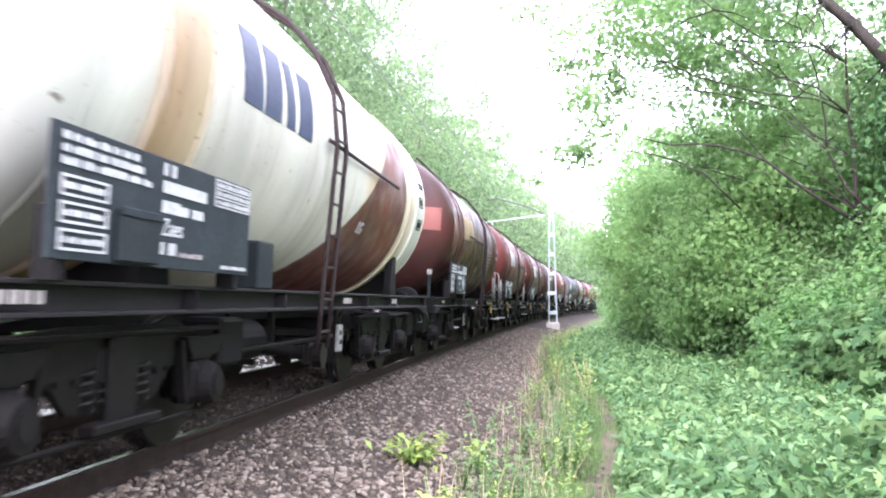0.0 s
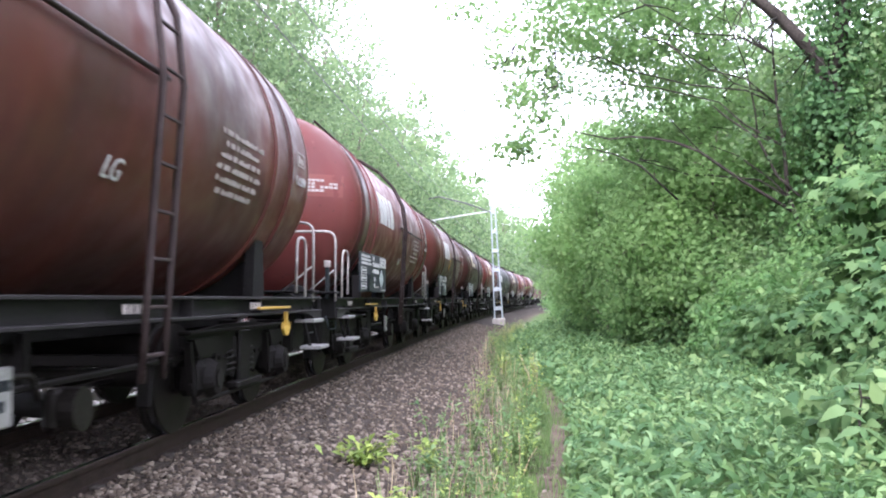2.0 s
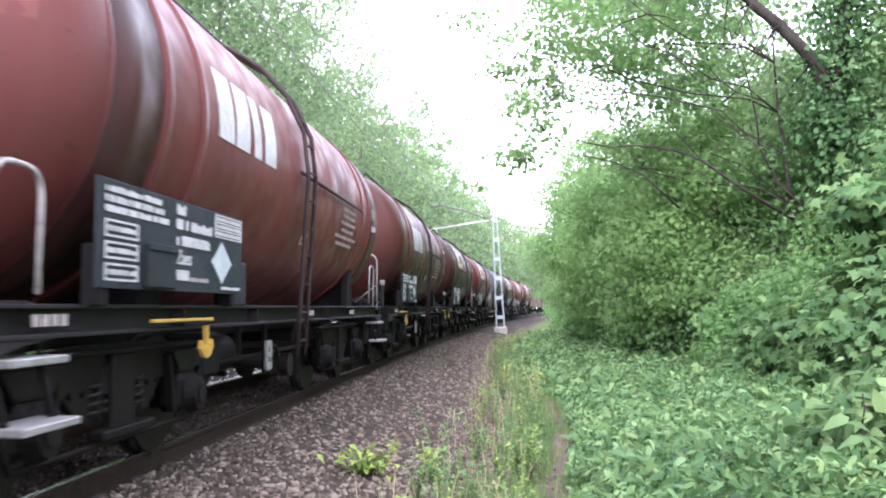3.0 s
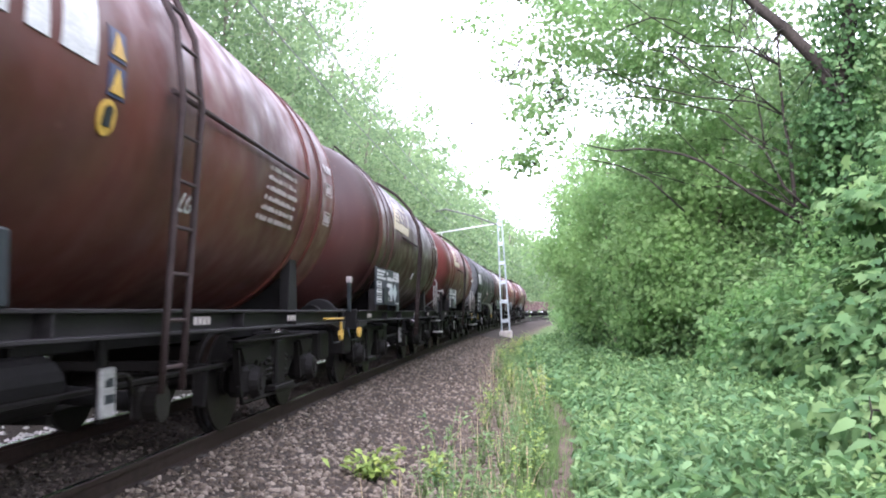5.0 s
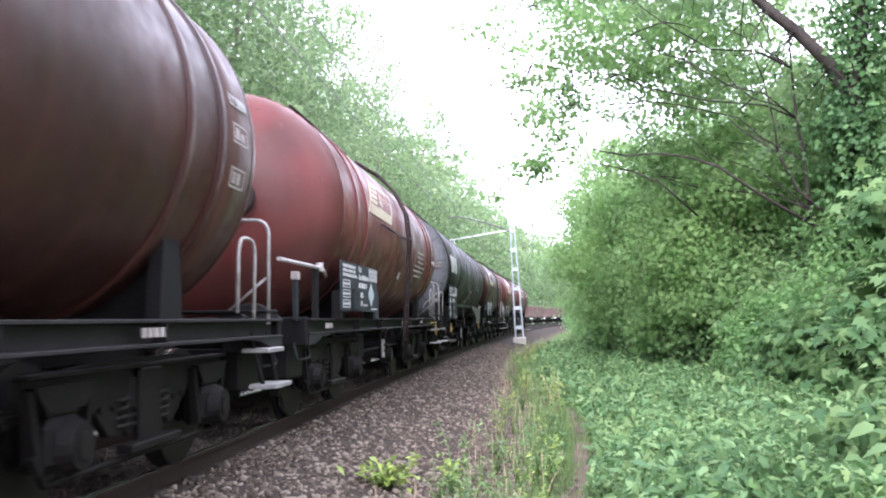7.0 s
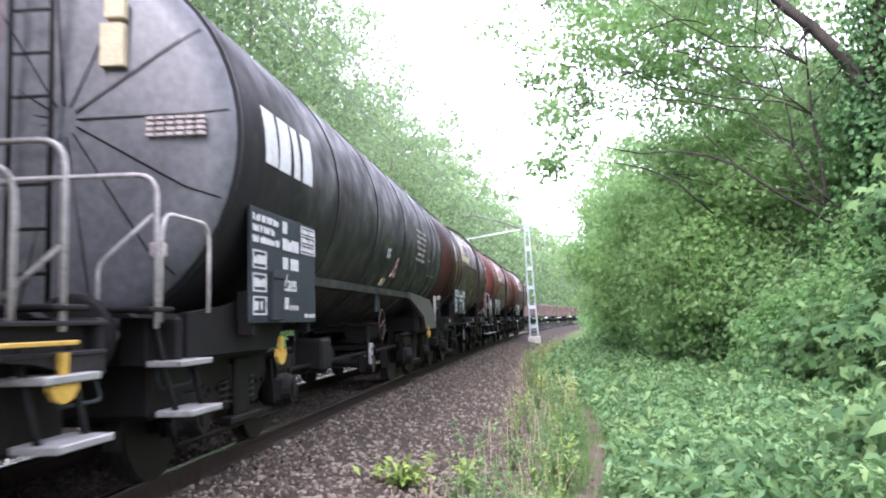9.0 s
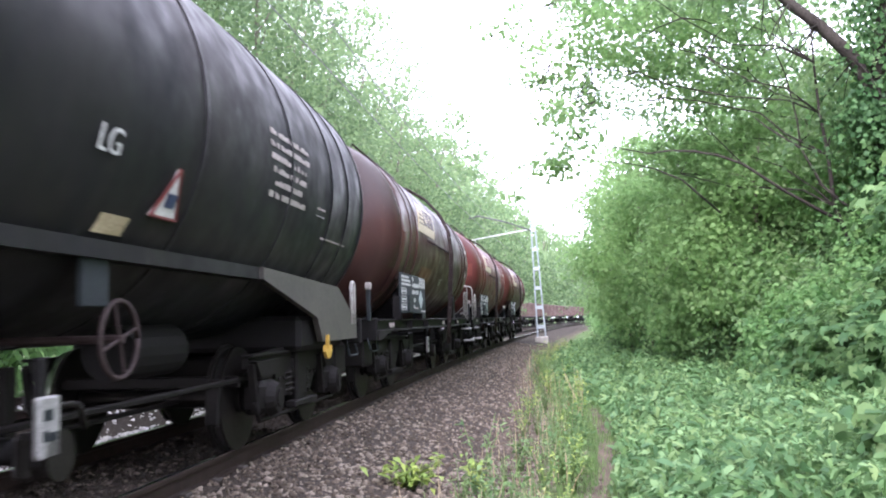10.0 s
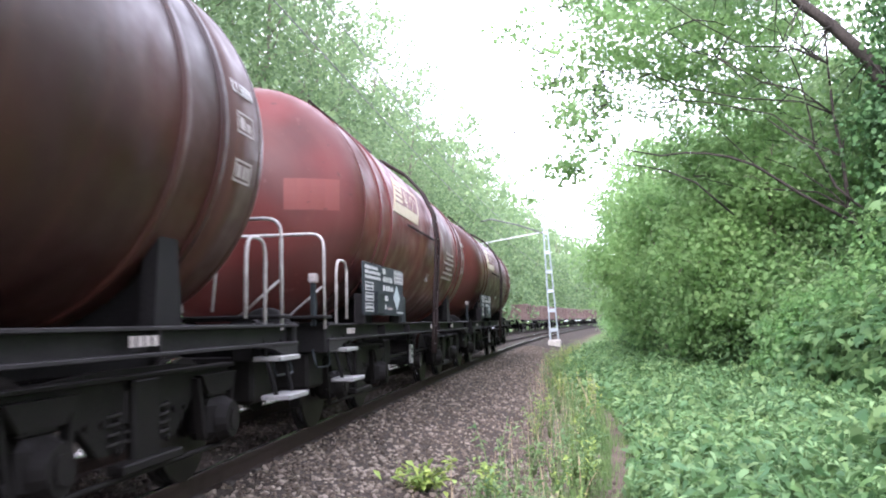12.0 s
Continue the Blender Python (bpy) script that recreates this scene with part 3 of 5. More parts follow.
def coupling_mesh(bm):
    prism(bm, [(0.6, 1.1), (0.3, 1.1), (0.12, 1.16), (0.05, 1.1), (0.08, 1.03), (0.2, 1.04), (0.3, 0.98), (0.6, 0.98)], -0.04, 0.04)
    pipe(bm, rounded([(0.07, 0.22, 1.02), (0.07, 0.1, 0.7), (-0.07, 0.1, 0.7), (-0.07, 0.22, 1.02)], 0.06), 0.02, 6)
    pipe(bm, rounded([(0.3, 0.6, 0.95), (0.3, 0.35, 0.9), (0.27, 0.2, 0.55), (0.1, 0.1, 0.5)], 0.12), 0.022, 6)
    return bm


def step_set(wagon, y):
    """Two foot steps on hangers under the near corner."""
    for t in (-0.22, 0.22):
        bm = pipe(bmesh.new(), rounded([(1.2, y + t, 1.16), (1.28, y + t, 0.86), (1.36, y + t * 0.95, 0.54)], 0.1), 0.022, 6)
        part("step_hanger", bm, "frame", wagon)
    for z, x0 in ((0.875, 1.17), (0.565, 1.24)):
        bm = box(bmesh.new(), x0, x0 + 0.24, y - 0.26, y + 0.26, z - 0.02, z + 0.02, 0.006)
        part("step", bm, "step", wagon, "pale galvanised step board")


def end_platform(wagon, end, half, at=None, hoop=(0.43, 0.86), step=0.78, brace=1.52):
    """Handrails, deck and steps of a brake platform at one end (-1 front, 1 rear); at, hoop, step: metres from that end."""
    at = at or (0.42 if end < 0 else 0.93)
    y = end * (half - at)
    part("platform_deck", box(bmesh.new(), -1.35, 1.35, y - 0.12, y + 0.22, 1.2, 1.235, 0.01), "frame", wagon)
    for x in (1.33, -1.33):
        bm = pipe(bmesh.new(), rounded([(x, y, 1.1), (x, y, 2.05), (x * 0.18, y, 2.05), (x * 0.12, y, 1.3)], 0.14), 0.0165, 8)
        part("handrail", bm, "rail_grey", wagon, "pale grey tubular handrail")
    part("rail_brace", pipe(bmesh.new(), rounded([(1.31, y, brace), (0.95, y, brace - 0.3), (0.95, y, 1.22)], 0.06), 0.012, 6), "rail_grey", wagon, "thin bent brace of the handrail")
    ya, yb = y - end * hoop[0], y - end * hoop[1]
    bm = pipe(bmesh.new(), rounded([(1.33, ya, 1.14), (1.34, ya, 1.82), (1.34, yb, 1.82), (1.33, yb, 1.2)], 0.16), 0.0155, 8)
    part("handrail", bm, "rail_grey", wagon, "short hooped grab rail")
    part("step_backing", box(bmesh.new(), 1.0, 1.18, y - end * step - 0.27, y - end * step + 0.27, 0.86, 1.17, 0.01), "frame", wagon)
    step_set(wagon, y - end * step)


def bars(parent, x, y0, y1, z0, z1, rows, material, rng, gap=0.45, fill=1.0, name="lettering"):
    """Lines of worn lettering as plain bars on an upright face."""
    bm = bmesh.new()
    h = (z1 - z0) / rows
    for r in range(rows):
        z = z1 - (r + 0.5) * h
        y = y0
        end = y0 + (y1 - y0) * (fill if r == rows - 1 else rng.uniform(0.75, 1.0))
        tall = h * (1 - gap)
        while y < end - 0.3 * tall:
            w = rng.uniform(0.5, 0.7) * tall
            top = rng.choice((0.5, 0.5, 0.5, 0.28))
            box(bm, x, x + 0.006, y, min(end, y + w), z - tall * 0.5, z + tall * top)
            y += w + tall * rng.choice((0.2, 0.2, 0.2, 0.2, 0.9))
    return tagged(part(name, bm, material, parent), kind="stuff")


def tank_bars(parent, y0, y1, z0, z1, rows, material, rng, r=None, zc=None, skew=0.0):
    bm = bmesh.new()
    h = (z1 - z0) / rows
    for k in range(rows):
        z = z1 - (k + 0.5) * h
        inset = (y1 - y0) * rng.uniform(0.0, 0.22) if rows > 1 else 0.0
        y, end = y0 + inset, y1 - inset
        while y < end - 0.03:
            w = rng.uniform(0.28, 0.5) * h
            on_tank(bm, y, min(end, y + w), z - h * 0.22, z + h * rng.choice((0.24, 0.24, 0.1)), 0.006, r, zc, 0, 1)
            y += w + h * rng.choice((0.16, 0.16, 0.16, 0.16, 0.7))
    return tagged(part("lettering", bm, material, parent), kind="stuff")


def logo(parent, y0, y1, z0, z1, material, r=None, zc=None):
    """The owner's mark as four plain slanted blocks, close together."""
    w = (y1 - y0) / 4
    for k in range(4):
        slim = 0.3 if k == 2 else 0.06
        block = on_tank(bmesh.new(), y0 + (k + slim) * w, y0 + (k + 0.97 - slim * 0.6) * w, z0, z1, 0.006, r, zc, w * (0.12 if k % 2 else -0.04), 1)
        part("owner_mark_block", block, material, parent)


def upright_text(parent, words, y, z, size, x, material="mark"):
    """Raised lettering on an upright face that looks across the track."""
    cu = bpy.data.curves.new("lettering", "FONT")
    cu.body, cu.size, cu.extrude = words, size, 0.003
    tmp = bpy.data.objects.new("lettering", cu)
    me = bpy.data.meshes.new_from_object(tmp)
    bpy.data.objects.remove(tmp)
    me.materials.append(M[material])
    ob = new("lettering", me)
    ob.parent = parent
    ob.matrix_basis = pose(x + 0.003, y, z, 90, 0, 90)
    return ob


def info_plate(wagon, y0, y1, z0, z1, rng, diamonds=1):
    x = 1.44
    plate = part("information_plate", box(bmesh.new(), x - 0.012, x + 0.012, y0, y1, z0, z1, 0.004), "plate", wagon, "blue-grey data plate with worn white lettering")
    w, h = y1 - y0, z1 - z0
    f = x + 0.0125
    bars(plate, f, y0 + 0.03 * w, y0 + 0.38 * w, z0 + 0.68 * h, z0 + 0.96 * h, 3, "mark", rng, 0.35)
    for k in range(3):
        c = z0 + h * (0.55 - 0.2 * k)
        bm = bmesh.new()
        ya, yb, za, zb = y0 + 0.03 * w, y0 + 0.2 * w, c - 0.08 * h, c + 0.08 * h
        for q in ((ya, yb, za, za + 0.012), (ya, yb, zb - 0.012, zb), (ya, ya + 0.015, za, zb), (yb - 0.015, yb, za, zb)):
            box(bm, f, f + 0.006, *q)
        part("marking_frame", bm, "mark", plate)
        bars(plate, f, ya + 0.035, yb - 0.03, za + 0.03, zb - 0.03, 1, "mark", rng, 0.2)
    part("document_box", box(bmesh.new(), x, x + 0.05, y0 + 0.23 * w, y0 + 0.41 * w, z0 + 0.02 * h, z0 + 0.46 * h, 0.01), "plate_dark", plate, "dark document holder")
    part("box_lid", box(bmesh.new(), x + 0.05, x + 0.06, y0 + 0.225 * w, y0 + 0.415 * w, z0 + 0.4 * h, z0 + 0.47 * h, 0.003), "plate", plate)
    for c, long in ((0.9, 0.06), (0.74, 0.27), (0.56, 0.25), (0.18, 0.09)):
        bars(plate, f, y0 + 0.44 * w, y0 + (0.44 + long) * w, z0 + (c - 0.07) * h, z0 + (c + 0.07) * h, 1, "mark", rng, 0.2)
    upright_text(plate, "Zaes", y0 + 0.44 * w, z0 + 0.3 * h, 0.16 * h / 0.7, f)
    bars(plate, f, y0 + 0.54 * w, y0 + 0.68 * w, z0 + 0.11 * h, z0 + 0.17 * h, 1, "mark_dim", rng, 0.2)
    ya, yb, za, zb = y0 + 0.74 * w, y0 + 0.985 * w, z0 + 0.7 * h, z0 + 0.97 * h
    for k in range(3):
        bars(plate, f, ya + 0.03, yb - 0.02, za + (zb - za) * (k + 0.22) / 3, za + (zb - za) * (k + 0.78) / 3, 1, "mark", rng, 0.1)
    for k in range(4):
        part("table_line", box(bmesh.new(), f, f + 0.006, ya, yb, za + (zb - za) * k / 3 - 0.005, za + (zb - za) * k / 3 + 0.005), "mark", plate)
    for k in (0, 4):
        part("table_line", box(bmesh.new(), f, f + 0.007, ya + (yb - ya) * k / 4 - 0.005, ya + (yb - ya) * k / 4 + 0.005, za, zb), "mark", plate)
    for k in range(diamonds):
        c = y1 - 0.2 * w - k * 0.17 * w
        bm = prism(bmesh.new(), [(c - 0.09 * w, z0 + 0.38 * h), (c, z0 + 0.12 * h), (c + 0.09 * w, z0 + 0.38 * h), (c, z0 + 0.64 * h)], f, f + 0.006)
        part("hazard_diamond", bm, "diamond", plate, "pale faded hazard diamond")
    bars(plate, f, y0 + 0.8 * w, y1 - 0.02 * w, z0 + 0.03 * h, z0 + 0.1 * h, 1, "mark", rng)
    for y in (y0 + 0.15, y1 - 0.15):
        part("plate_bracket", box(bmesh.new(), 1.3, 1.43, y - 0.04, y + 0.04, z0 - 0.1, z0 + 0.25, 0.01), "frame", wagon)
    return plate


def ladder(wagon, y, bottom=0.62):
    """Side ladder that leans on the tank and bends over its top."""
    pts = [(1.42, bottom), (1.45, 1.2), (1.53, TANK_Z)]
    for a in (18, 34, 50, 66, 80):
        pts.append(((TANK_R + 0.1) * math.cos(radians(a)), TANK_Z + (TANK_R + 0.1) * math.sin(radians(a))))
    for t in (-0.17, 0.17):
        bm = pipe(bmesh.new(), [(x, y + t, z) for x, z in pts], 0.026, 6)
        part("ladder_rail", bm, "ladder", wagon)
    dense = []
    for (xa, za), (xb, zb) in zip(pts, pts[1:]):
        n = max(1, int(math.hypot(xb - xa, zb - za) / 0.02))
        dense += [(xa + (xb - xa) * k / n, za + (zb - za) * k / n) for k in range(n)]
    for k in range(8, len(dense), 15):
        x, z = dense[k]
        part("rung", rod(bmesh.new(), (x, y - 0.17, z), (x, y + 0.17, z), 0.014, 6), "ladder", wagon)


def walkway(wagon, y0, y1, z):
    deck = bmesh.new()
    for k in range(4):
        box(deck, -0.3 + k * 0.16, -0.16 + k * 0.16, y0, y1, z, z + 0.04, 0.006)
    n = int((y1 - y0) / 0.8)
    for k in range(n + 1):
        y = y0 + (y1 - y0) * k / n
        box(deck, -0.36, 0.38, y - 0.03, y + 0.03, z - 0.1, z, 0.004)
    part("walkway", deck, "ladder", wagon, "dark plank walkway along the tank's top")
    bm = bmesh.new()
    pipe(bm, [(0.42, y0, z + 0.06), (0.42, y1, z + 0.06)], 0.018, 6)
    for k in range(n + 1):
        y = y0 + (y1 - y0) * k / n
        rod(bm, (0.38, y, z - 0.04), (0.42, y, z + 0.06), 0.012, 6)
    part("walkway_rail", bm, "ladder", wagon)


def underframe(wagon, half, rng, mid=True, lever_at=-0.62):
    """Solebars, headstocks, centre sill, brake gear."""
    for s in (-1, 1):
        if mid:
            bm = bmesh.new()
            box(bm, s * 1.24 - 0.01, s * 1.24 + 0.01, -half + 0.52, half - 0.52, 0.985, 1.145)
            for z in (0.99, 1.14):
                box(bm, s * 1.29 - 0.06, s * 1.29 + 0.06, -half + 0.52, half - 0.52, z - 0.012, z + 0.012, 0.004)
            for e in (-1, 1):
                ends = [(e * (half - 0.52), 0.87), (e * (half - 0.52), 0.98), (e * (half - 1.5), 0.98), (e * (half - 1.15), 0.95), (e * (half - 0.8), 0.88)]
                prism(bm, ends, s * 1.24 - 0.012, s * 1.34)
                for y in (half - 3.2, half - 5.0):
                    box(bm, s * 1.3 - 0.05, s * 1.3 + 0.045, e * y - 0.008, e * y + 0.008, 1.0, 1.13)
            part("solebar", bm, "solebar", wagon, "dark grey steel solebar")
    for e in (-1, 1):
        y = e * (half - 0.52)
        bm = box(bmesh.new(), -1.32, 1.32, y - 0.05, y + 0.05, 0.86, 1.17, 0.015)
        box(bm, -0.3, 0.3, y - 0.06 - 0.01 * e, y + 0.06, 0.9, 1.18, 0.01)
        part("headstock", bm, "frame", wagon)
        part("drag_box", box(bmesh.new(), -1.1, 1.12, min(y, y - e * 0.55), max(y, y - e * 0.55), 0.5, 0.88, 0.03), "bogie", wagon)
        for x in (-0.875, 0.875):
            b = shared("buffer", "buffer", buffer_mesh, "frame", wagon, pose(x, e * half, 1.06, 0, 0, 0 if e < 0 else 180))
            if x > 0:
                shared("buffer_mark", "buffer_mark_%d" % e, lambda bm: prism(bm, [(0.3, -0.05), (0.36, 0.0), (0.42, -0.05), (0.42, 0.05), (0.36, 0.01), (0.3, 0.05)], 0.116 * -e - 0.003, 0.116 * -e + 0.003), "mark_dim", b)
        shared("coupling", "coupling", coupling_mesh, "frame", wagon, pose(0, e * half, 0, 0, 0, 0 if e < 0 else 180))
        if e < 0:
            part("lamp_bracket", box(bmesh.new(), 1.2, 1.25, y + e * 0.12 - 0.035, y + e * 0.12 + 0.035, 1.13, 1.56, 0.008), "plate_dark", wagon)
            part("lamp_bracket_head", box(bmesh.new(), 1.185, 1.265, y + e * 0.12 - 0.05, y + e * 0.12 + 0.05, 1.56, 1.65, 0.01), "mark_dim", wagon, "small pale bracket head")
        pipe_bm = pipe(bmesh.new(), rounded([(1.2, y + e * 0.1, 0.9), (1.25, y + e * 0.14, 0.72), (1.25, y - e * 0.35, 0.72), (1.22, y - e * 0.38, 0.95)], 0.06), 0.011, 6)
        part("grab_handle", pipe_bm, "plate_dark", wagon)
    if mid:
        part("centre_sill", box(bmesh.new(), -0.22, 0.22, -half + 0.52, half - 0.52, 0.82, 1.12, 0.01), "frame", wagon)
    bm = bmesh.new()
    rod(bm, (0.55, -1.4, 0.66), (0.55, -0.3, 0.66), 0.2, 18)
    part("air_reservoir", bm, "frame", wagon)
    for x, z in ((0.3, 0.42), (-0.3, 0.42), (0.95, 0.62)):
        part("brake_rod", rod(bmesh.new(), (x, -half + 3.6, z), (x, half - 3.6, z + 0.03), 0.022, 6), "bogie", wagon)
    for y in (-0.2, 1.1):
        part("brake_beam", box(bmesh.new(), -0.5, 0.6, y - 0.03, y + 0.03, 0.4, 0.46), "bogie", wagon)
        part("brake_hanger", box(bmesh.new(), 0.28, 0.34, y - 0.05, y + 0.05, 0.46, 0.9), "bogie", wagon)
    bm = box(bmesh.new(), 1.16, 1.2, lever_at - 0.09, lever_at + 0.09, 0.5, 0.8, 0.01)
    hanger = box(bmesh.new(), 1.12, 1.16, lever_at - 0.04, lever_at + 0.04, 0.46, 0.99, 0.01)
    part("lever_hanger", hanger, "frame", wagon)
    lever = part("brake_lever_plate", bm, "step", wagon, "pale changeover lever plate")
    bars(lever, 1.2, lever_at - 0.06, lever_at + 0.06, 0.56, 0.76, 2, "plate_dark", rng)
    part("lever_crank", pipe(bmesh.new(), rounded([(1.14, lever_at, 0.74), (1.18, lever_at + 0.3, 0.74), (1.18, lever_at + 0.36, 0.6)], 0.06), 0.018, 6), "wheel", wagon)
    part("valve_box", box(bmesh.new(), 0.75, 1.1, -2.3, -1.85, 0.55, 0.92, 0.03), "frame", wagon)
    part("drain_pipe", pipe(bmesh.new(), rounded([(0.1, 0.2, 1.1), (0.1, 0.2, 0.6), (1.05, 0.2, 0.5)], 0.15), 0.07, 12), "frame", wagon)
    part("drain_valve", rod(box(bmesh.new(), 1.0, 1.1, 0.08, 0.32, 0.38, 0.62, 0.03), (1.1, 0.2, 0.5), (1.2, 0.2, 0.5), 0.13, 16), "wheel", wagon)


def shunter_hook(wagon, y, bar=True, drop=0.14):
    """Yellow hook hung below the solebar, and a yellow edge bar."""
    half_hook = [(0.03, 0.86 + drop), (0.022, 0.855), (0.075, 0.845), (0.115, 0.895), (0.13, 0.83), (0.075, 0.775), (0.0, 0.755)]
    bm = prism(bmesh.new(), [(y + a, z) for a, z in half_hook] + [(y - a, z) for a, z in reversed(half_hook[:-1])], 1.36, 1.39)
    part("rope_hook", bm, "yellow", wagon, "yellow rope hook")
    if bar:
        part("warning_bar", box(bmesh.new(), 1.36, 1.4, y - 1.0, y + 0.1, 1.035, 1.058, 0.004), "yellow", wagon, "thin yellow bar")


def tank_wagon(colour, label, length=13.1, mark="mark", placard=False, front="", rear="", hook=(), seed=1, rear_text=True, cover="", patches=(), bar=(6.0, 9.75), ladder_at=6.35, lettered=False, patch=None, stickers=False, plate_at=(1.6, 3.93), diamonds=1, end_hook=False, ring="", straps=(2.6, 3.25), high_frame=False, lever_at=-0.62, code_at=6.8):
    rng = random.Random(seed)
    half = length / 2
    wagon = tagged(new("tank_wagon"), label, "tank wagon", "tank wagons of the train")
    wheels = []
    t0, t1, dish = -half + 0.98, half - 0.98, 0.8
    cap = [(dish * (1 - math.cos(a)), TANK_R * math.sin(a)) for a in [math.pi / 2 * k / 12 for k in range(13)]]
    body = [(t0 + y, r) for y, r in cap] + [(-2.0, TANK_R), (0.0, TANK_R), (2.0, TANK_R)] + [(t1 - y, r) for y, r in reversed(cap)]
    part("tank", turned(bmesh.new(), body, TANK_Z), colour, wagon)
    for y in (t0 + dish, -half + straps[0], -half + straps[1], half - 3.1, half - 2.5, t1 - dish):
        wide = 0.045 if abs(y) < half - 2.0 else 0.015
        lift = 0.02 if wide > 0.03 else 0.006
        bm = turned(bmesh.new(), [(y - wide, TANK_R - 0.02), (y - wide, TANK_R + lift), (y + wide, TANK_R + lift), (y + wide, TANK_R - 0.02)], TANK_Z)
        part("band", bm, colour, wagon)
    if ring:
        for ya, yb in ((t0 + dish + 0.02, -half + 2.5), (half - 2.46, t1 - dish - 0.02)):
            bm = turned(bmesh.new(), [(ya, TANK_R - 0.01), (ya, TANK_R + 0.004), (yb, TANK_R + 0.004), (yb, TANK_R - 0.01)], TANK_Z)
            part("end_ring", bm, ring, wagon, "ring of browner repaint between the strap and the dished end")
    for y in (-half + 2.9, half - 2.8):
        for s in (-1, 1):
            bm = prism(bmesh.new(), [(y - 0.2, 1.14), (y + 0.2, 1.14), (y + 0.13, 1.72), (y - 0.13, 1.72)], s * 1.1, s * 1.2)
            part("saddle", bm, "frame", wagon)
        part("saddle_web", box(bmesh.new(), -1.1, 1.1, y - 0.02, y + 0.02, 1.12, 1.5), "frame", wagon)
    underframe(wagon, half, rng, lever_at=lever_at)
    for y in (-half + 2.82, half - 2.84):
        build_bogie(wagon, y, wheels)
    info_plate(wagon, -half + plate_at[0], -half + plate_at[1], 1.24, 1.85, rng, diamonds)
    ladder(wagon, -half + ladder_at)
    walkway(wagon, -half + 3.0, -half + 6.6, TANK_Z + TANK_R + 0.08)
    part("manhole", turned_up(0, 0.0, TANK_Z + TANK_R - 0.06), "ladder", wagon)
    part("side_bar", pipe(bmesh.new(), [(TANK_R + 0.045, bar[0] - half, TANK_Z + 0.02), (TANK_R + 0.045, bar[1] - half, TANK_Z + 0.02)], 0.02, 6), "ladder", wagon, "long bar along the tank's side")
    if placard:
        ya, yb, za, zb, lean = -half + 3.4, -half + 5.3, 2.65, 3.22, 0.75
        board = part("placard", on_tank(bmesh.new(), ya, yb, za, zb, 0.01, skew=lean, cols=3), "cream", wagon, "slanted cream owner's placard with dark worn shapes")
        bm, tall = bmesh.new(), zb - za

        def slab(a, b, lo, hi):
            on_tank(bm, ya + a + lean * lo, ya + b + lean * lo, za + tall * lo, za + tall * hi, 0.016, skew=lean * (hi - lo), cols=1)

        for k in range(4):
            slab(0.05, 0.62 - 0.06 * k, 0.28 + 0.16 * k, 0.32 + 0.16 * k)
        for k in range(3):
            a = 0.58 + 0.42 * k
            slab(a, a + 0.13, 0.3, 0.9)
            slab(a + 0.13, a + 0.34, 0.78, 0.9)
            slab(a + 0.13, a + 0.34, 0.3, 0.42 + 0.1 * k)
            slab(a + 0.24, a + 0.34, 0.5, 0.78)
        part("placard_print", bm, colour, board)
    else:
        logo(wagon, -half + 3.55, -half + 5.2, 2.44, 2.98, mark)
    if rear_text:
        tank_bars(wagon, half - 4.8, half - 3.4, 1.95, 2.5, 6, "mark_dim", rng)
    ink = "plate_dark" if mark == "mark_blue" else "mark"
    text_mark(wagon, "L1.5BN", half - 2.1, 2.34 if high_frame else 2.78, 0.13, ink)
    for k, z in enumerate((2.54,) if high_frame else (2.5, 2.16)):
        bm = bmesh.new()
        for a, b in ((0, 0.02), (0.3, 0.32)):
            on_tank(bm, half - 2.25 + a, half - 2.25 + b, z, z + 0.15, 0.006, cols=1)
        for a in (z, z + 0.14):
            on_tank(bm, half - 2.25, half - 1.93, a, a + 0.015, 0.006, cols=1)
        box_line = part("test_date_frame", bm, ink if mark == "mark_blue" else "mark_dim", wagon)
        tank_bars(box_line, half - 2.2, half - 1.97, z - 0.02, z + 0.17, 1, ink if mark == "mark_blue" else "mark_dim", rng)
    text_mark(wagon, "LG", code_at - half, 1.84)
    for y0, y1, z0, z1, mat in patches:
        part("repair_patch", on_tank(bmesh.new(), y0, y1, z0, z1, 0.005, cols=3), mat, wagon, "repainted patch of another shade")
    box_y = -half + 4.25
    part("tool_box", box(bmesh.new(), 1.18, 1.36, box_y, box_y + 0.34, 1.148, 1.52, 0.015), "plate_dark", wagon)
    for y in (-half + 1.2, -half + 6.9, half - 3.6):
        bm = bmesh.new()
        for k in range(4):
            box(bm, 1.352, 1.356, y + k * 0.09, y + k * 0.09 + 0.06, 1.04, 1.1)
        tagged(part("solebar_lettering", bm, "mark_dim", wagon), kind="stuff")
    tank_end_marks(wagon, t0, rng, cover, lettered, patch)
    if front == "platform":
        end_platform(wagon, -1, half)
    elif front == "bar":
        y = -half + 0.4
        bm = pipe(bmesh.new(), rounded([(1.25, y - 0.7, 1.74), (1.25, y + 1.1, 1.74), (1.25, y + 1.25, 1.66)], 0.08), 0.022, 8)
        rod(bm, (1.25, y + 0.95, 1.7), (1.25, y + 0.95, 1.8), 0.045, 10)
        part("brake_shaft", bm, "rail_grey", wagon, "pale horizontal brake shaft")
        part("shaft_post", box(bmesh.new(), 1.2, 1.27, y + 0.75, y + 0.83, 1.13, 1.74, 0.01), "frame", wagon)
    if rear == "platform":
        end_platform(wagon, 1, half, step=0.02)
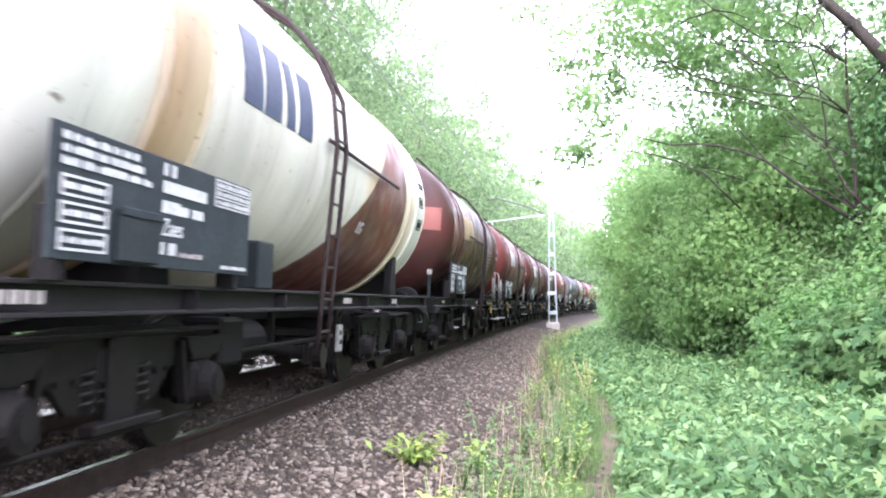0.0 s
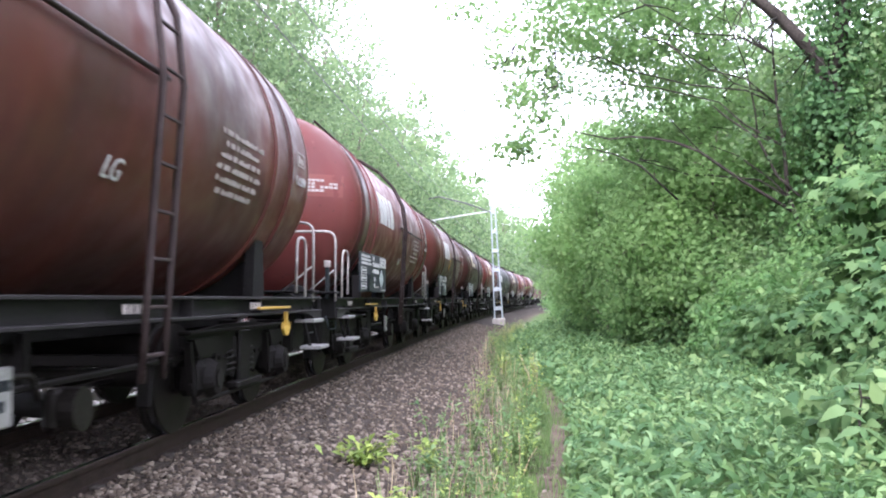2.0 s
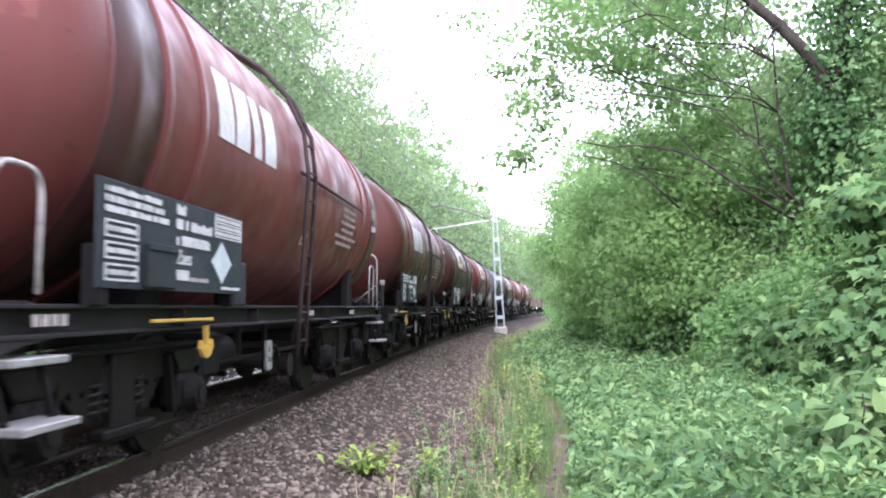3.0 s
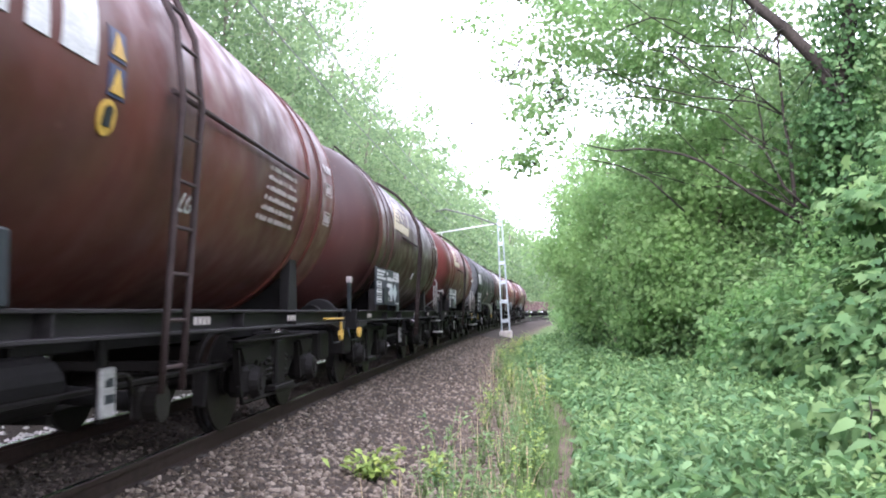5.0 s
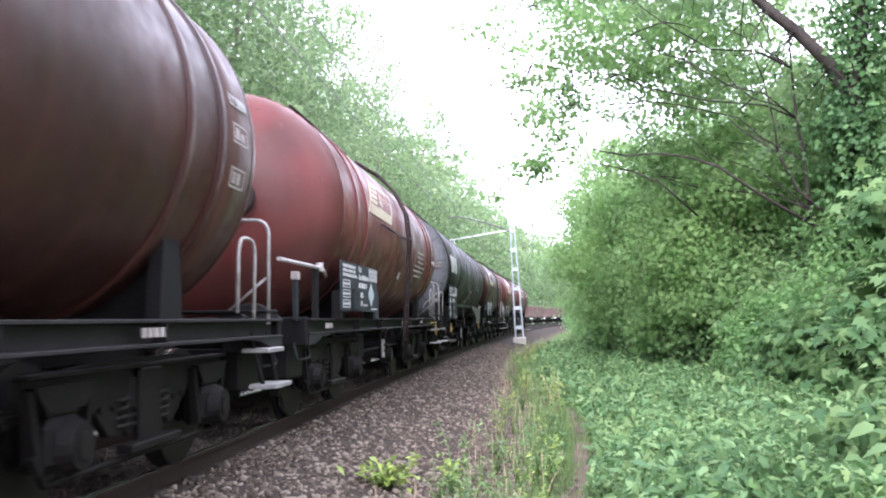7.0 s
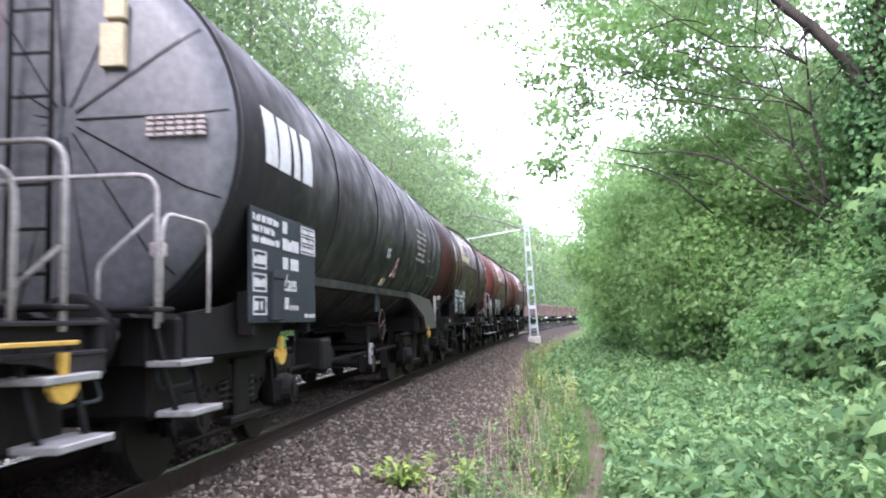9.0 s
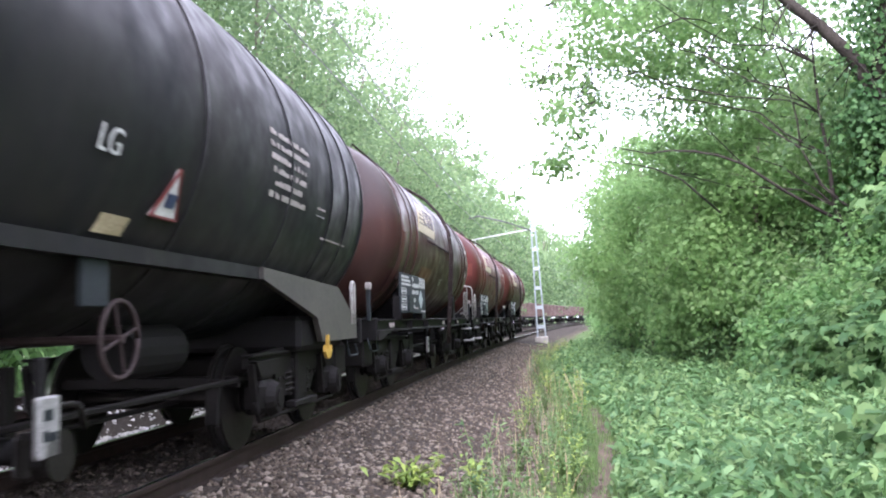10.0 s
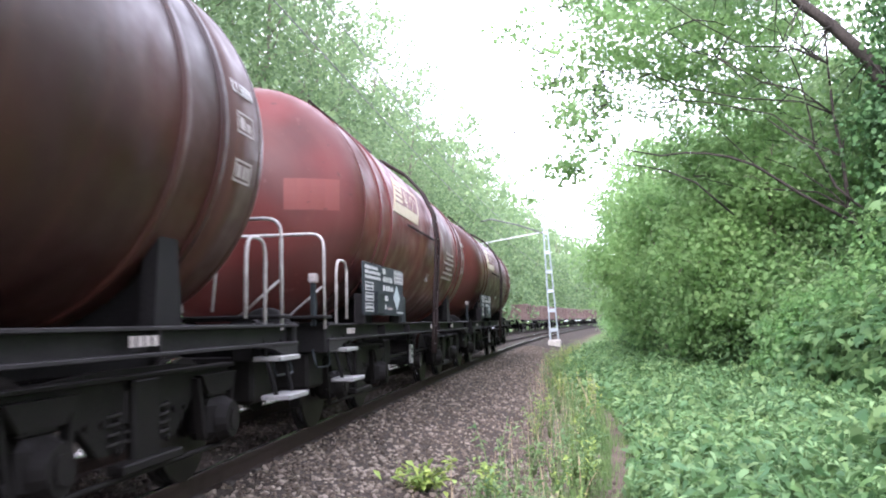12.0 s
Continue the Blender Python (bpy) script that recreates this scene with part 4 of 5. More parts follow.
    if stickers:
        y = -half + 5.42
        for z in (2.62, 2.41):
            back = part("warning_sticker", on_tank(bmesh.new(), y - 0.1, y + 0.1, z - 0.09, z + 0.09, 0.006, cols=1), "mark_blue", wagon, "blue sticker with a yellow triangle")
            part("triangle", decal([(y - 0.08, z - 0.07), (y + 0.08, z - 0.07), (y, z + 0.075)], TANK_R, TANK_Z, 0.014), "yellow", back)
        disc = [(y - 0.06 + 0.1 * math.cos(k * math.pi / 8), 2.2 + 0.1 * math.sin(k * math.pi / 8)) for k in range(16)]
        back = part("warning_disc", decal(disc, TANK_R, TANK_Z, 0.012), "yellow", wagon, "round yellow warning sticker with dark shapes")
        part("disc_print", decal([(y - 0.11, 2.15), (y - 0.02, 2.15), (y - 0.02, 2.25), (y - 0.06, 2.27), (y - 0.11, 2.25)], TANK_R, TANK_Z, 0.02), "plate_dark", back)
    if end_hook:
        shunter_hook(wagon, -half + 0.4, bar=False, drop=0.05)
    for y in hook:
        shunter_hook(wagon, y)
    return wagon, wheels, half


def turned_up(x, y, z):
    bm = bmesh.new()
    rod(bm, (x, y, z), (x, y, z + 0.22), 0.3, 20)
    rod(bm, (x, y, z + 0.22), (x, y, z + 0.26), 0.36, 20)
    return bm


def dome_plate(bm, t0, x0, x1, z0, z1, lift=0.005, n=4, dish=0.8):
    """A thin plate bent to the front dished end."""
    rows = []
    for i in range(n + 1):
        row = []
        for j in range(n + 1):
            x, z = x0 + (x1 - x0) * i / n, z0 + (z1 - z0) * j / n
            q = min(0.98, math.hypot(x, z - TANK_Z) / TANK_R)
            row.append(bm.verts.new((x, t0 + dish * (1 - math.sqrt(1 - q * q)) - lift, z)))
        rows.append(row)
    for i in range(n):
        for j in range(n):
            bm.faces.new((rows[i][j], rows[i + 1][j], rows[i + 1][j + 1], rows[i][j + 1]))
    return bm


def tank_end_marks(wagon, t0, rng, cover, lettered, patch):
    """Writing panel, inspection cover and weld on the front dished end."""
    y = t0 + 0.05
    if lettered:
        bm = bmesh.new()
        for r in range(4):
            for k in range(9):
                if rng.random() < 0.9 and not (k > 5 and r in (0, 3)):
                    dome_plate(bm, t0, 0.64 + k * 0.06, 0.69 + k * 0.06, 2.69 + r * 0.05, 2.725 + r * 0.05, 0.007, 1)
        part("end_lettering", bm, "mark_dim", wagon, "small white lettering on the dished end")
        part("repair_patch", dome_plate(bmesh.new(), t0, 0.58, 1.24, 2.62, 2.95, 0.003), "patch_dim", wagon)
    if patch:
        part("repair_patch", dome_plate(bmesh.new(), t0, *patch, 0.004), cover if cover == "patch" else "patch_dim", wagon, "lighter repainted square on the dished end")
    if cover:
        bm = bmesh.new()
        rod(bm, (0.35, y + 0.03, 2.55), (0.35, y - 0.1, 2.55), 0.23, 28)
        for k in range(12):
            a = k * math.pi / 6
            rod(bm, (0.35 + 0.19 * math.cos(a), y - 0.09, 2.55 + 0.19 * math.sin(a)), (0.35 + 0.19 * math.cos(a), y - 0.125, 2.55 + 0.19 * math.sin(a)), 0.02, 6)
        part("inspection_cover", bm, cover, wagon, "round bolted inspection cover")


def decal(outline, r, zc, lift):
    """A flat sticker of a (y, z) outline lying on a tank."""
    bm = bmesh.new()
    rings = [[bm.verts.new((math.sqrt(r * r - (z - zc) ** 2) + d, y, z)) for y, z in outline] for d in (-0.01, lift)]
    bm.faces.new(rings[0])
    bm.faces.new(rings[1])
    n = len(outline)
    for k in range(n):
        bm.faces.new((rings[0][k], rings[0][(k + 1) % n], rings[1][(k + 1) % n], rings[1][k]))
    return bm


def text_mark(wagon, words, y, z, size=0.2, material="mark", r=TANK_R, zc=TANK_Z):
    cu = bpy.data.curves.new("lettering", "FONT")
    cu.body, cu.size, cu.extrude = words, size, 0.003
    cu.align_x = "CENTER"
    tmp = bpy.data.objects.new("lettering", cu)
    me = bpy.data.meshes.new_from_object(tmp)
    bpy.data.objects.remove(tmp)
    me.materials.append(M[material])
    ob = new("lettering", me)
    ob.parent = wagon
    a = math.asin((z + 0.35 * size - zc) / r)
    ob.matrix_basis = pose((r + 0.012) * math.cos(a), y, zc + (r + 0.012) * math.sin(a), 90, 0, 90) @ pose(0, 0, 0, -math.degrees(a)) @ pose(0, -0.35 * size, 0)
    return ob


def dark_wagon(label, length=14.5, seed=7):
    """The longer frameless wagon with clad tank and skirted ends."""
    rng = random.Random(seed)
    half, r, zc = length / 2, 1.5, 2.5
    wagon = tagged(new("tank_wagon"), label, "tank wagon", "tank wagons of the train")
    wheels = []
    t0, t1 = -half + 0.95, half - 0.95
    body = [(t0, 0.0), (t0 + 0.03, r * 0.35), (t0 + 0.1, r * 0.85), (t0 + 0.14, r * 0.97), (t0 + 0.2, r), (t0 + 2.2, r), (0, r), (t1 - 2, r), (t1 - 0.2, r), (t1 - 0.14, r * 0.97), (t1 - 0.1, r * 0.85), (t1 - 0.03, r * 0.35), (t1, 0.0)]
    part("tank", turned(bmesh.new(), body, zc), "tank_w7", wagon)
    for y in (t0 + 0.22, -half + 4.2, -half + 6.4, -half + 8.6, half - 4.0, half - 2.6, half - 1.9, t1 - 0.22):
        part("band", turned(bmesh.new(), [(y - 0.025, r - 0.02), (y - 0.025, r + 0.01), (y + 0.025, r + 0.01), (y + 0.025, r - 0.02)], zc), "tank_w7", wagon)
    # Thin cap over the front end, carrying the painted sky sheen.
    cap = [(t0 - 0.006, 0.0), (t0 + 0.024, r * 0.35), (t0 + 0.094, r * 0.85), (t0 + 0.134, r * 0.97), (t0 + 0.18, r * 0.99)]
    part("end_cladding", turned(bmesh.new(), cap, zc), "dust_sheen", wagon, "slate-grey end cladding with dust, painted sky sheen and radial seams")
    for k in range(14):
        a = k * math.pi / 7 + 0.12
        bm = bmesh.new()
        hub = Vector((0.25, t0 - 0.005, zc + 0.12))
        mid, rim = Vector((0.8 * r * math.cos(a), t0 + 0.075, zc + 0.8 * r * math.sin(a))), Vector((r * 0.97 * math.cos(a), t0 + 0.13, zc + r * 0.97 * math.sin(a)))
        pipe(bm, [hub.lerp(mid, 0.1), mid, rim], 0.007, 5)
        part("cladding_seam", bm, "frame", wagon)
    for s in (-1, 1):
        bm = prism(bmesh.new(), [(-half + 3.2, 1.5), (half - 4.1, 1.5), (half - 4.1, 1.6), (-half + 3.2, 1.6)], s * 1.12, s * 1.26)
        part("cladding_edge", bm, "tank_w7", wagon)
        bm = prism(bmesh.new(), [(half - 4.2, 1.6), (half - 1.6, 1.52), (half - 0.95, 1.25), (half - 0.68, 1.2), (half - 0.68, 0.93), (half - 2.3, 0.93), (half - 2.5, 1.18), (half - 4.2, 1.5)], s * 1.24, s * 1.3)
        part("skirt", bm, "skirt", wagon, "olive-grey skirt plate at the wagon's end")
        bm = prism(bmesh.new(), [(-half + 3.0, 1.3), (-half + 2.7, 1.0), (-half + 2.6, 0.9), (-half + 0.68, 0.9), (-half + 0.68, 1.2), (-half + 1.4, 1.25), (-half + 2.4, 1.4)], s * 1.24, s * 1.3)
        part("skirt", bm, "frame", wagon)
    for e in (-1, 1):
        part("end_saddle", box(bmesh.new(), -1.2, 1.2, e * (half - 1.9) - 0.9, e * (half - 1.9) + 0.9, 0.85, 1.2, 0.05), "frame", wagon)
    underframe(wagon, half, rng, mid=False, lever_at=0.1)
    for y in (-half + 2.35, half - 2.35):
        build_bogie(wagon, y, wheels)
    info_plate(wagon, -half + 1.5, -half + 3.37, 1.12, 2.03, rng, 0)
    shunter_hook(wagon, -half + 2.5, bar=False)
    shunter_hook(wagon, half - 2.4, bar=False)
    logo(wagon, -half + 1.72, -half + 3.13, 2.4, 2.86, "mark", r, zc)
    tank_bars(wagon, half - 4.65, half - 3.4, 2.12, 2.72, 6, "mark_dim", rng, r, zc)
    tank_bars(wagon, half - 3.1, half - 2.8, 2.2, 2.25, 1, "mark_dim", rng, r, zc)
    tank_bars(wagon, half - 3.1, half - 2.8, 2.15, 2.16, 1, "mark", rng, r, zc)
    y = half - 6.2
    sign = part("warning_sticker", decal([(y - 0.17, 1.78), (y + 0.17, 1.78), (y, 2.07)], r, zc, 0.022), "mark", wagon, "white triangular sticker with a red edge")
    for a, b in (((y - 0.17, 1.78), (y + 0.17, 1.78)), ((y + 0.17, 1.78), (y, 2.07)), ((y, 2.07), (y - 0.17, 1.78))):
        run = [(math.sqrt(r * r - (q[1] - zc) ** 2) + 0.022, *q) for q in (a, b)]
        part("sticker_edge", rod(bmesh.new(), *run, 0.012, 6), "tank_w6", sign)
    part("sticker_symbol", decal([(y - 0.05, 1.84), (y + 0.06, 1.84), (y + 0.06, 1.92), (y - 0.05, 1.92)], r, zc, 0.03), "mark_blue", sign)
    part("yellowed_label", decal([(half - 6.85, 1.64), (half - 6.55, 1.64), (half - 6.55, 1.74), (half - 6.85, 1.74)], r, zc, 0.012), "straw", wagon, "worn yellowish label")
    text_mark(wagon, "LG", half - 7.05, 2.02, 0.2, "mark", r, zc)
    tank_bars(wagon, half - 2.75, half - 1.7, 1.95, 1.985, 1, "mark_dim", rng, r, zc)
    bm = bmesh.new()
    for q in range(4):
        for k in range(6):
            box(bm, 0.86 + k * 0.075, 0.86 + k * 0.075 + 0.06, t0 + 0.02, t0 + 0.075, 2.48 + q * 0.04, 2.502 + q * 0.04)
    part("end_lettering", bm, "mark_dim", wagon)
    part("hazard_notice", box(box(bmesh.new(), 0.52, 0.7, t0 - 0.02, t0 + 0.06, 3.0, 3.32, 0.005), 0.55, 0.7, t0 - 0.02, t0 + 0.06, 3.36, 3.5, 0.005), "cream", wagon, "small notice stuck on the end")
    bm = bmesh.new()
    for x in (-0.12, 0.2):
        pipe(bm, [(x, t0 - 0.1, 1.25), (x, t0 - 0.1, 3.9), (x, t0 + 0.3, 4.12)], 0.02, 6)
    for k in range(8):
        rod(bm, (-0.12, t0 - 0.1, 1.5 + 0.32 * k), (0.2, t0 - 0.1, 1.5 + 0.32 * k), 0.014, 6)
    part("end_ladder", bm, "frame", wagon, "black ladder up the tank's end")
    walkway(wagon, -half + 1.0, -half + 4.8, zc + r + 0.06)
    end_platform(wagon, -1, half, 0.15, (0.05, 0.82), 0.45, 1.8)
    rod_bm = bmesh.new()
    rod(rod_bm, (0.6, 1.8, 0.95), (0.6, 2.7, 0.95), 0.2, 18)
    part("air_reservoir", rod_bm, "frame", wagon)
    bm = bmesh.new()
    pipe(bm, [(1.22, half - 6.5 + 0.22 * math.cos(a), 1.06 + 0.22 * math.sin(a)) for a in [2 * math.pi * k / 20 for k in range(21)]], 0.016, 6)
    for k in range(4):
        a = k * math.pi / 2 + 0.3
        rod(bm, (1.22, half - 6.5, 1.06), (1.22, half - 6.5 + 0.22 * math.cos(a), 1.06 + 0.22 * math.sin(a)), 0.01, 5)
    rod(bm, (0.4, half - 6.5, 1.06), (1.24, half - 6.5, 1.06), 0.025, 8)
    part("handbrake_wheel", bm, "ladder", wagon, "spoked handbrake wheel")
    part("brake_panel", box(bmesh.new(), 1.18, 1.22, half - 6.9, half - 6.62, 1.24, 1.52, 0.008), "plate_dark", wagon)
    bm = pipe(bmesh.new(), rounded([(1.3, half - 0.95, 1.1), (1.3, half - 0.95, 1.6), (1.3, half - 0.8, 1.6), (1.3, half - 0.8, 1.1)], 0.07), 0.022, 8)
    part("handrail", bm, "rail_grey", wagon, "short hooped grab rail")
    return wagon, wheels, half


TRAIN = []


def build_train():
    red = "weathered %s tank wagon with grimy underframe"
    h = 6.55
    spec = [
        dict(colour="tank_w1", label="cream tank wagon with brown rust bands and stains", mark="mark_blue", seed=1, plate_at=(1.38, 3.77), diamonds=0, straps=(2.42, 3.04), lever_at=0.88, code_at=7.6, rear_text=False, ladder_at=5.9, bar=(5.6, 8.95),
             patches=[(h - 2.42, h - 1.8, 3.2, 3.9, "tan"), (h - 3.02, h - 2.56, 3.15, 3.9, "tan")]),
        dict(colour="tank_w2", label="patchy red-brown tank wagon with faded yellow mark", mark="mark_yellow", bar=(4.2, 7.2), ladder_at=7.2, rear="platform", hook=(4.15,), seed=2, high_frame=True, cover="patch", patch=(0.84, 1.25, 2.44, 2.88),
             patches=[(-h + 1.9, -h + 2.5, 2.05, 2.75, "tank_w6"), (-h + 2.0, -h + 2.6, 2.9, 3.2, "tank_w3"), (-h + 3.6, -h + 4.3, 2.0, 2.3, "tank_w3"), (-h + 5.4, -h + 6.6, 2.9, 3.3, "tank_w5")]),
        dict(colour="tank_w3", label="maroon tank wagon with white mark and platform rails", front="platform", rear="platform", hook=(-h + 3.55,), plate_at=(1.65, 4.15), seed=3, high_frame=True, lettered=True, ring="tank_w5"),
        dict(colour="tank_w4", label="red-brown tank wagon with white mark and warning stickers", hook=(-h + 2.7, h - 0.95), seed=4, stickers=True, bar=(6.1, 9.75),
             patches=[(-h + 3.3, -h + 4.2, 2.0, 2.4, "tank_w5")]),
        dict(colour="tank_w5", label="dark maroon tank wagon with cream placard", placard=True, bar=(4.15, 6.85), ladder_at=6.7, rear="platform", ring="ring", seed=5, rear_text=False, plate_at=(1.43, 3.88), diamonds=2, end_hook=True),
        dict(colour="tank_w6", label="red tank wagon with cream placard and grab hoop", placard=True, bar=(4.2, 6.9), ladder_at=6.8, front="bar", rear="platform", hook=(h - 1.0,), seed=6, high_frame=True, cover="ladder"),
        None,
        dict(colour="tank_w8", label="brown tank wagon with cream placard and round end cover", placard=True, bar=(4.2, 7.4), ladder_at=7.3, rear="platform", ring="ring", seed=8, cover="ladder", rear_text=False,
             patches=[(-h + 4.1, -h + 5.35, 1.84, 2.08, "tan_dim"), (-h + 1.9, -h + 2.5, 2.5, 3.1, "ring")]),
        dict(colour="tank_w6", label="red tank wagon with white placard and platform rails", placard=True, bar=(4.2, 6.9), ladder_at=6.8, front="platform", seed=9, patch=(0.7, 1.25, 2.4, 2.75),
             patches=[(-h + 3.2, -h + 4.0, 1.5, 1.9, "tank_w4")]),
        dict(colour="tank_w4", label="last red-brown tank wagon of the train", placard=True, bar=(4.2, 6.9), ladder_at=6.8, seed=10),
    ]
    nose = 1.86
    for one in spec:
        wagon, wheels, half = dark_wagon("black-green clad tank wagon with skirted ends") if one is None else tank_wagon(**one)
        TRAIN.append((wagon, wheels, nose + half))
        nose += 2 * half


build_train()

SPEED = [(0, -0.25), (0.5, 4.1), (1.0, 8.42), (2.5, 20.98), (5.0, 41.95), (7.0, 58.73), (9.0, 75.5), (10.0, 83.75), (11.0, 91.85), (12.0, 100.05)]


def travelled(t):
    for (a, p), (b, q) in zip(SPEED, SPEED[1:]):
        if t <= b:
            return p + (q - p) * (t - a) / (b - a)
    return SPEED[-1][1]


def motions():
    for wagon, wheels, start in TRAIN:
        walk(wagon, [(k * 0.5, on_line(start - travelled(k * 0.5))) for k in range(25)])
        for wheel, y in wheels:
            rows = []
            for k in range(181):
                t = k / 15
                rows.append((t, pose(0, y, 0.46) @ Matrix.Rotation(travelled(t) / 0.46, 4, "X")))
            walk(wheel, rows)


# ---- overhead line ----
def build_mast(s, u, top, lean):
    mast = tagged(new("catenary_mast"), "pale grey lattice mast on a concrete foot", "catenary mast")
    g = bed(u)
    mast.matrix_basis = on_line(s, u, g) @ pose(0, 0, 0, 0, -lean)
    h = top - g
    for e in (-1, 1):
        for d in (-1, 1):
            bm = bmesh.new()
            rod(bm, (e * 0.23, d * 0.09, 0.0), (e * 0.1, d * 0.06, h), 0.042, 4)
            part("leg", bm, "mast", mast)
    for k in range(6):
        z = 0.9 + k * h / 6.4
        w = 0.23 - 0.13 * z / h
        part("batten", box(bmesh.new(), -w, w, -0.1, 0.1, z - 0.1, z + 0.1, 0.01), "mast", mast)
    part("foot", box(bmesh.new(), -0.36, 0.36, -0.36, 0.36, -0.25, 0.35, 0.05), "concrete", mast)
    part("tip", rod(bmesh.new(), (0, 0, h - 0.1), (0, 0, h + 0.5), 0.03, 6), "mast", mast)
    part("cantilever", pipe(bmesh.new(), [(0, 0, h - 0.7), (-1.5, 0, h - 0.05), (-3.1, 0, h + 0.45), (-3.7, 0, h + 0.35)], 0.045, 8), "wire", mast, "dark cantilever tube")
    part("stay_tube", pipe(bmesh.new(), [(0, 0, h - 0.55), (-2.0, 0, h - 0.75), (-4.0, 0, h - 0.95)], 0.035, 8), "insulator", mast, "pale stay tube")
    part("dropper", rod(bmesh.new(), (-3.4, 0, h - 0.9), (-3.4, 0, h - 1.6), 0.03, 6), "insulator", mast)
    return mast


build_mast(50.0, 2.24, 6.75, 2.6)


def build_wire(name, z, sag, u=-0.1):
    bm = bmesh.new()
    pts = [on_line(s, u, z - sag * (1 - ((s % 60) / 30 - 1) ** 2)).translation for s in range(-20, 200, 5)]
    pipe(bm, pts, 0.011, 5)
    return tagged(part(name, bm, "wire"), "thin dark overhead wire above the track", "overhead wire")


build_wire("contact_wire", 5.6, 0.05)
build_wire("catenary_wire", 7.0, 0.7)


# ---- parked wagons on the second track ----
def build_gondola():
    car = tagged(new("gondola_wagon"), "parked brown open goods wagon with ribbed sides", "goods wagon", "parked goods wagons")
    for s in (-1, 1):
        part("side_wall", box(bmesh.new(), s * 1.4 - 0.03, s * 1.4 + 0.03, -6.3, 6.3, 1.25, 2.75, 0.01), "gondola", car)
        part("end_wall", box(bmesh.new(), -1.37, 1.37, s * 6.3 - 0.03, s * 6.3 + 0.03, 1.25, 2.75, 0.01), "gondola", car)
        part("top_rail", box(bmesh.new(), s * 1.42 - 0.06, s * 1.42 + 0.06, -6.35, 6.35, 2.7, 2.82, 0.01), "gondola", car)
        for k in range(9):
            y = -6.1 + k * 12.2 / 8
            part("rib", box(bmesh.new(), s * 1.49 - 0.06, s * 1.49 + 0.06, y - 0.06, y + 0.06, 1.2, 2.7, 0.01), "gondola", car)
    part("floor", box(bmesh.new(), -1.4, 1.4, -6.4, 6.4, 1.05, 1.25, 0.01), "frame", car)
    for y in (-4.3, 4.3):
        build_bogie(car, y, [])
    for e in (-1, 1):
        for x in (-0.875, 0.875):
            shared("buffer", "buffer", buffer_mesh, "frame", car, pose(x, e * 7.0, 1.06, 0, 0, 0 if e < 0 else 180))
    return car


def parked_row():
    car = build_gondola()
    car.matrix_basis = on_line(92, -4.6)
    for k in range(1, 11):
        copy_thing(car, on_line(92 + 14.05 * k, -4.6))


parked_row()


# ---- plants ----
def leaf_mesh(name, pos, out, size, material, rng, droop=0.25, slim=0.5, spread=0.9, broad=False, lobed=False):
    """Folded leaves at pos, facing roughly along out."""
    n = len(pos)
    pos, out, size = np.asarray(pos, float), np.asarray(out, float), np.asarray(size, float)[:, None]
    nrm = out + rng.normal(0, spread, (n, 3)) + (0, 0, 0.5)
    nrm /= np.linalg.norm(nrm, axis=1, keepdims=True) + 1e-9
    axis = np.cross(nrm, rng.normal(0, 1, (n, 3)))
    axis /= np.linalg.norm(axis, axis=1, keepdims=True) + 1e-9
    axis[:, 2] -= droop
    axis /= np.linalg.norm(axis, axis=1, keepdims=True) + 1e-9
    side = np.cross(nrm, axis)
    side /= np.linalg.norm(side, axis=1, keepdims=True) + 1e-9
    up = np.cross(axis, side)
    base = np.arange(n)[:, None]
    if lobed:
        rows = ((0.0, 0.0, 0.06), (-0.45, 0.0, 0.0), (-0.25, 0.45, -0.06), (-0.02, 0.2, 0.02), (0.2, 0.5, -0.06), (0.18, 0.14, 0.02), (0.62, 0.0, -0.12), (0.18, -0.14, 0.02), (0.2, -0.5, -0.06), (-0.02, -0.2, 0.02), (-0.25, -0.45, -0.06))
        tri = tuple((0, k, k % 10 + 1) for k in range(1, 11))
    elif broad:
        rows = ((-0.5, 0.0, 0.0), (-0.28, slim * 0.58, 0.08), (0.08, slim * 0.52, 0.1), (0.62, 0.0, -0.1), (0.08, -slim * 0.52, 0.1), (-0.28, -slim * 0.58, 0.08))
        tri = ((0, 1, 5), (1, 2, 4), (1, 4, 5), (2, 3, 4))
    else:
        rows = ((-0.5, 0.0, 0.0), (-0.08, slim, 0.12), (0.55, 0.0, -0.08), (-0.08, -slim, 0.12))
        tri = ((0, 1, 2), (0, 2, 3))
    v = np.stack([pos + axis * size * a + side * size * b + up * size * c for a, b, c in rows], 1)
    f = np.concatenate([base * len(rows) + t for t in tri])
    return mesh_of(name, v.reshape(-1, 3), f, material)


def lobes_to_leaves(lobes, count, rng, leaf, clump=0.35, per=14, flat=0.4):
    """Leaves in small tufts over the skin and the inside of a set of lobes (x, y, z, rx, ry, rz)."""
    lobes = np.array(lobes, float)
    w = lobes[:, 3] * lobes[:, 4] * lobes[:, 5]
    w = w ** 0.75
    tufts = max(1, count // per)
    pick = rng.choice(len(lobes), tufts, p=w / w.sum())
    d = rng.normal(0, 1, (tufts, 3))
    d /= np.linalg.norm(d, axis=1, keepdims=True)
    r = rng.uniform(0.3, 1.0, (tufts, 1)) ** 0.45 * rng.uniform(0.85, 1.18, (tufts, 1))
    c = lobes[pick, :3] + d * lobes[pick, 3:] * r
    k = np.repeat(np.arange(tufts), per)
    off = rng.normal(0, 1, (len(k), 3)) * clump * (1, 1, flat)
    pos = c[k] + off
    out = d[k] * 0.9 + (0, 0, 0.25)
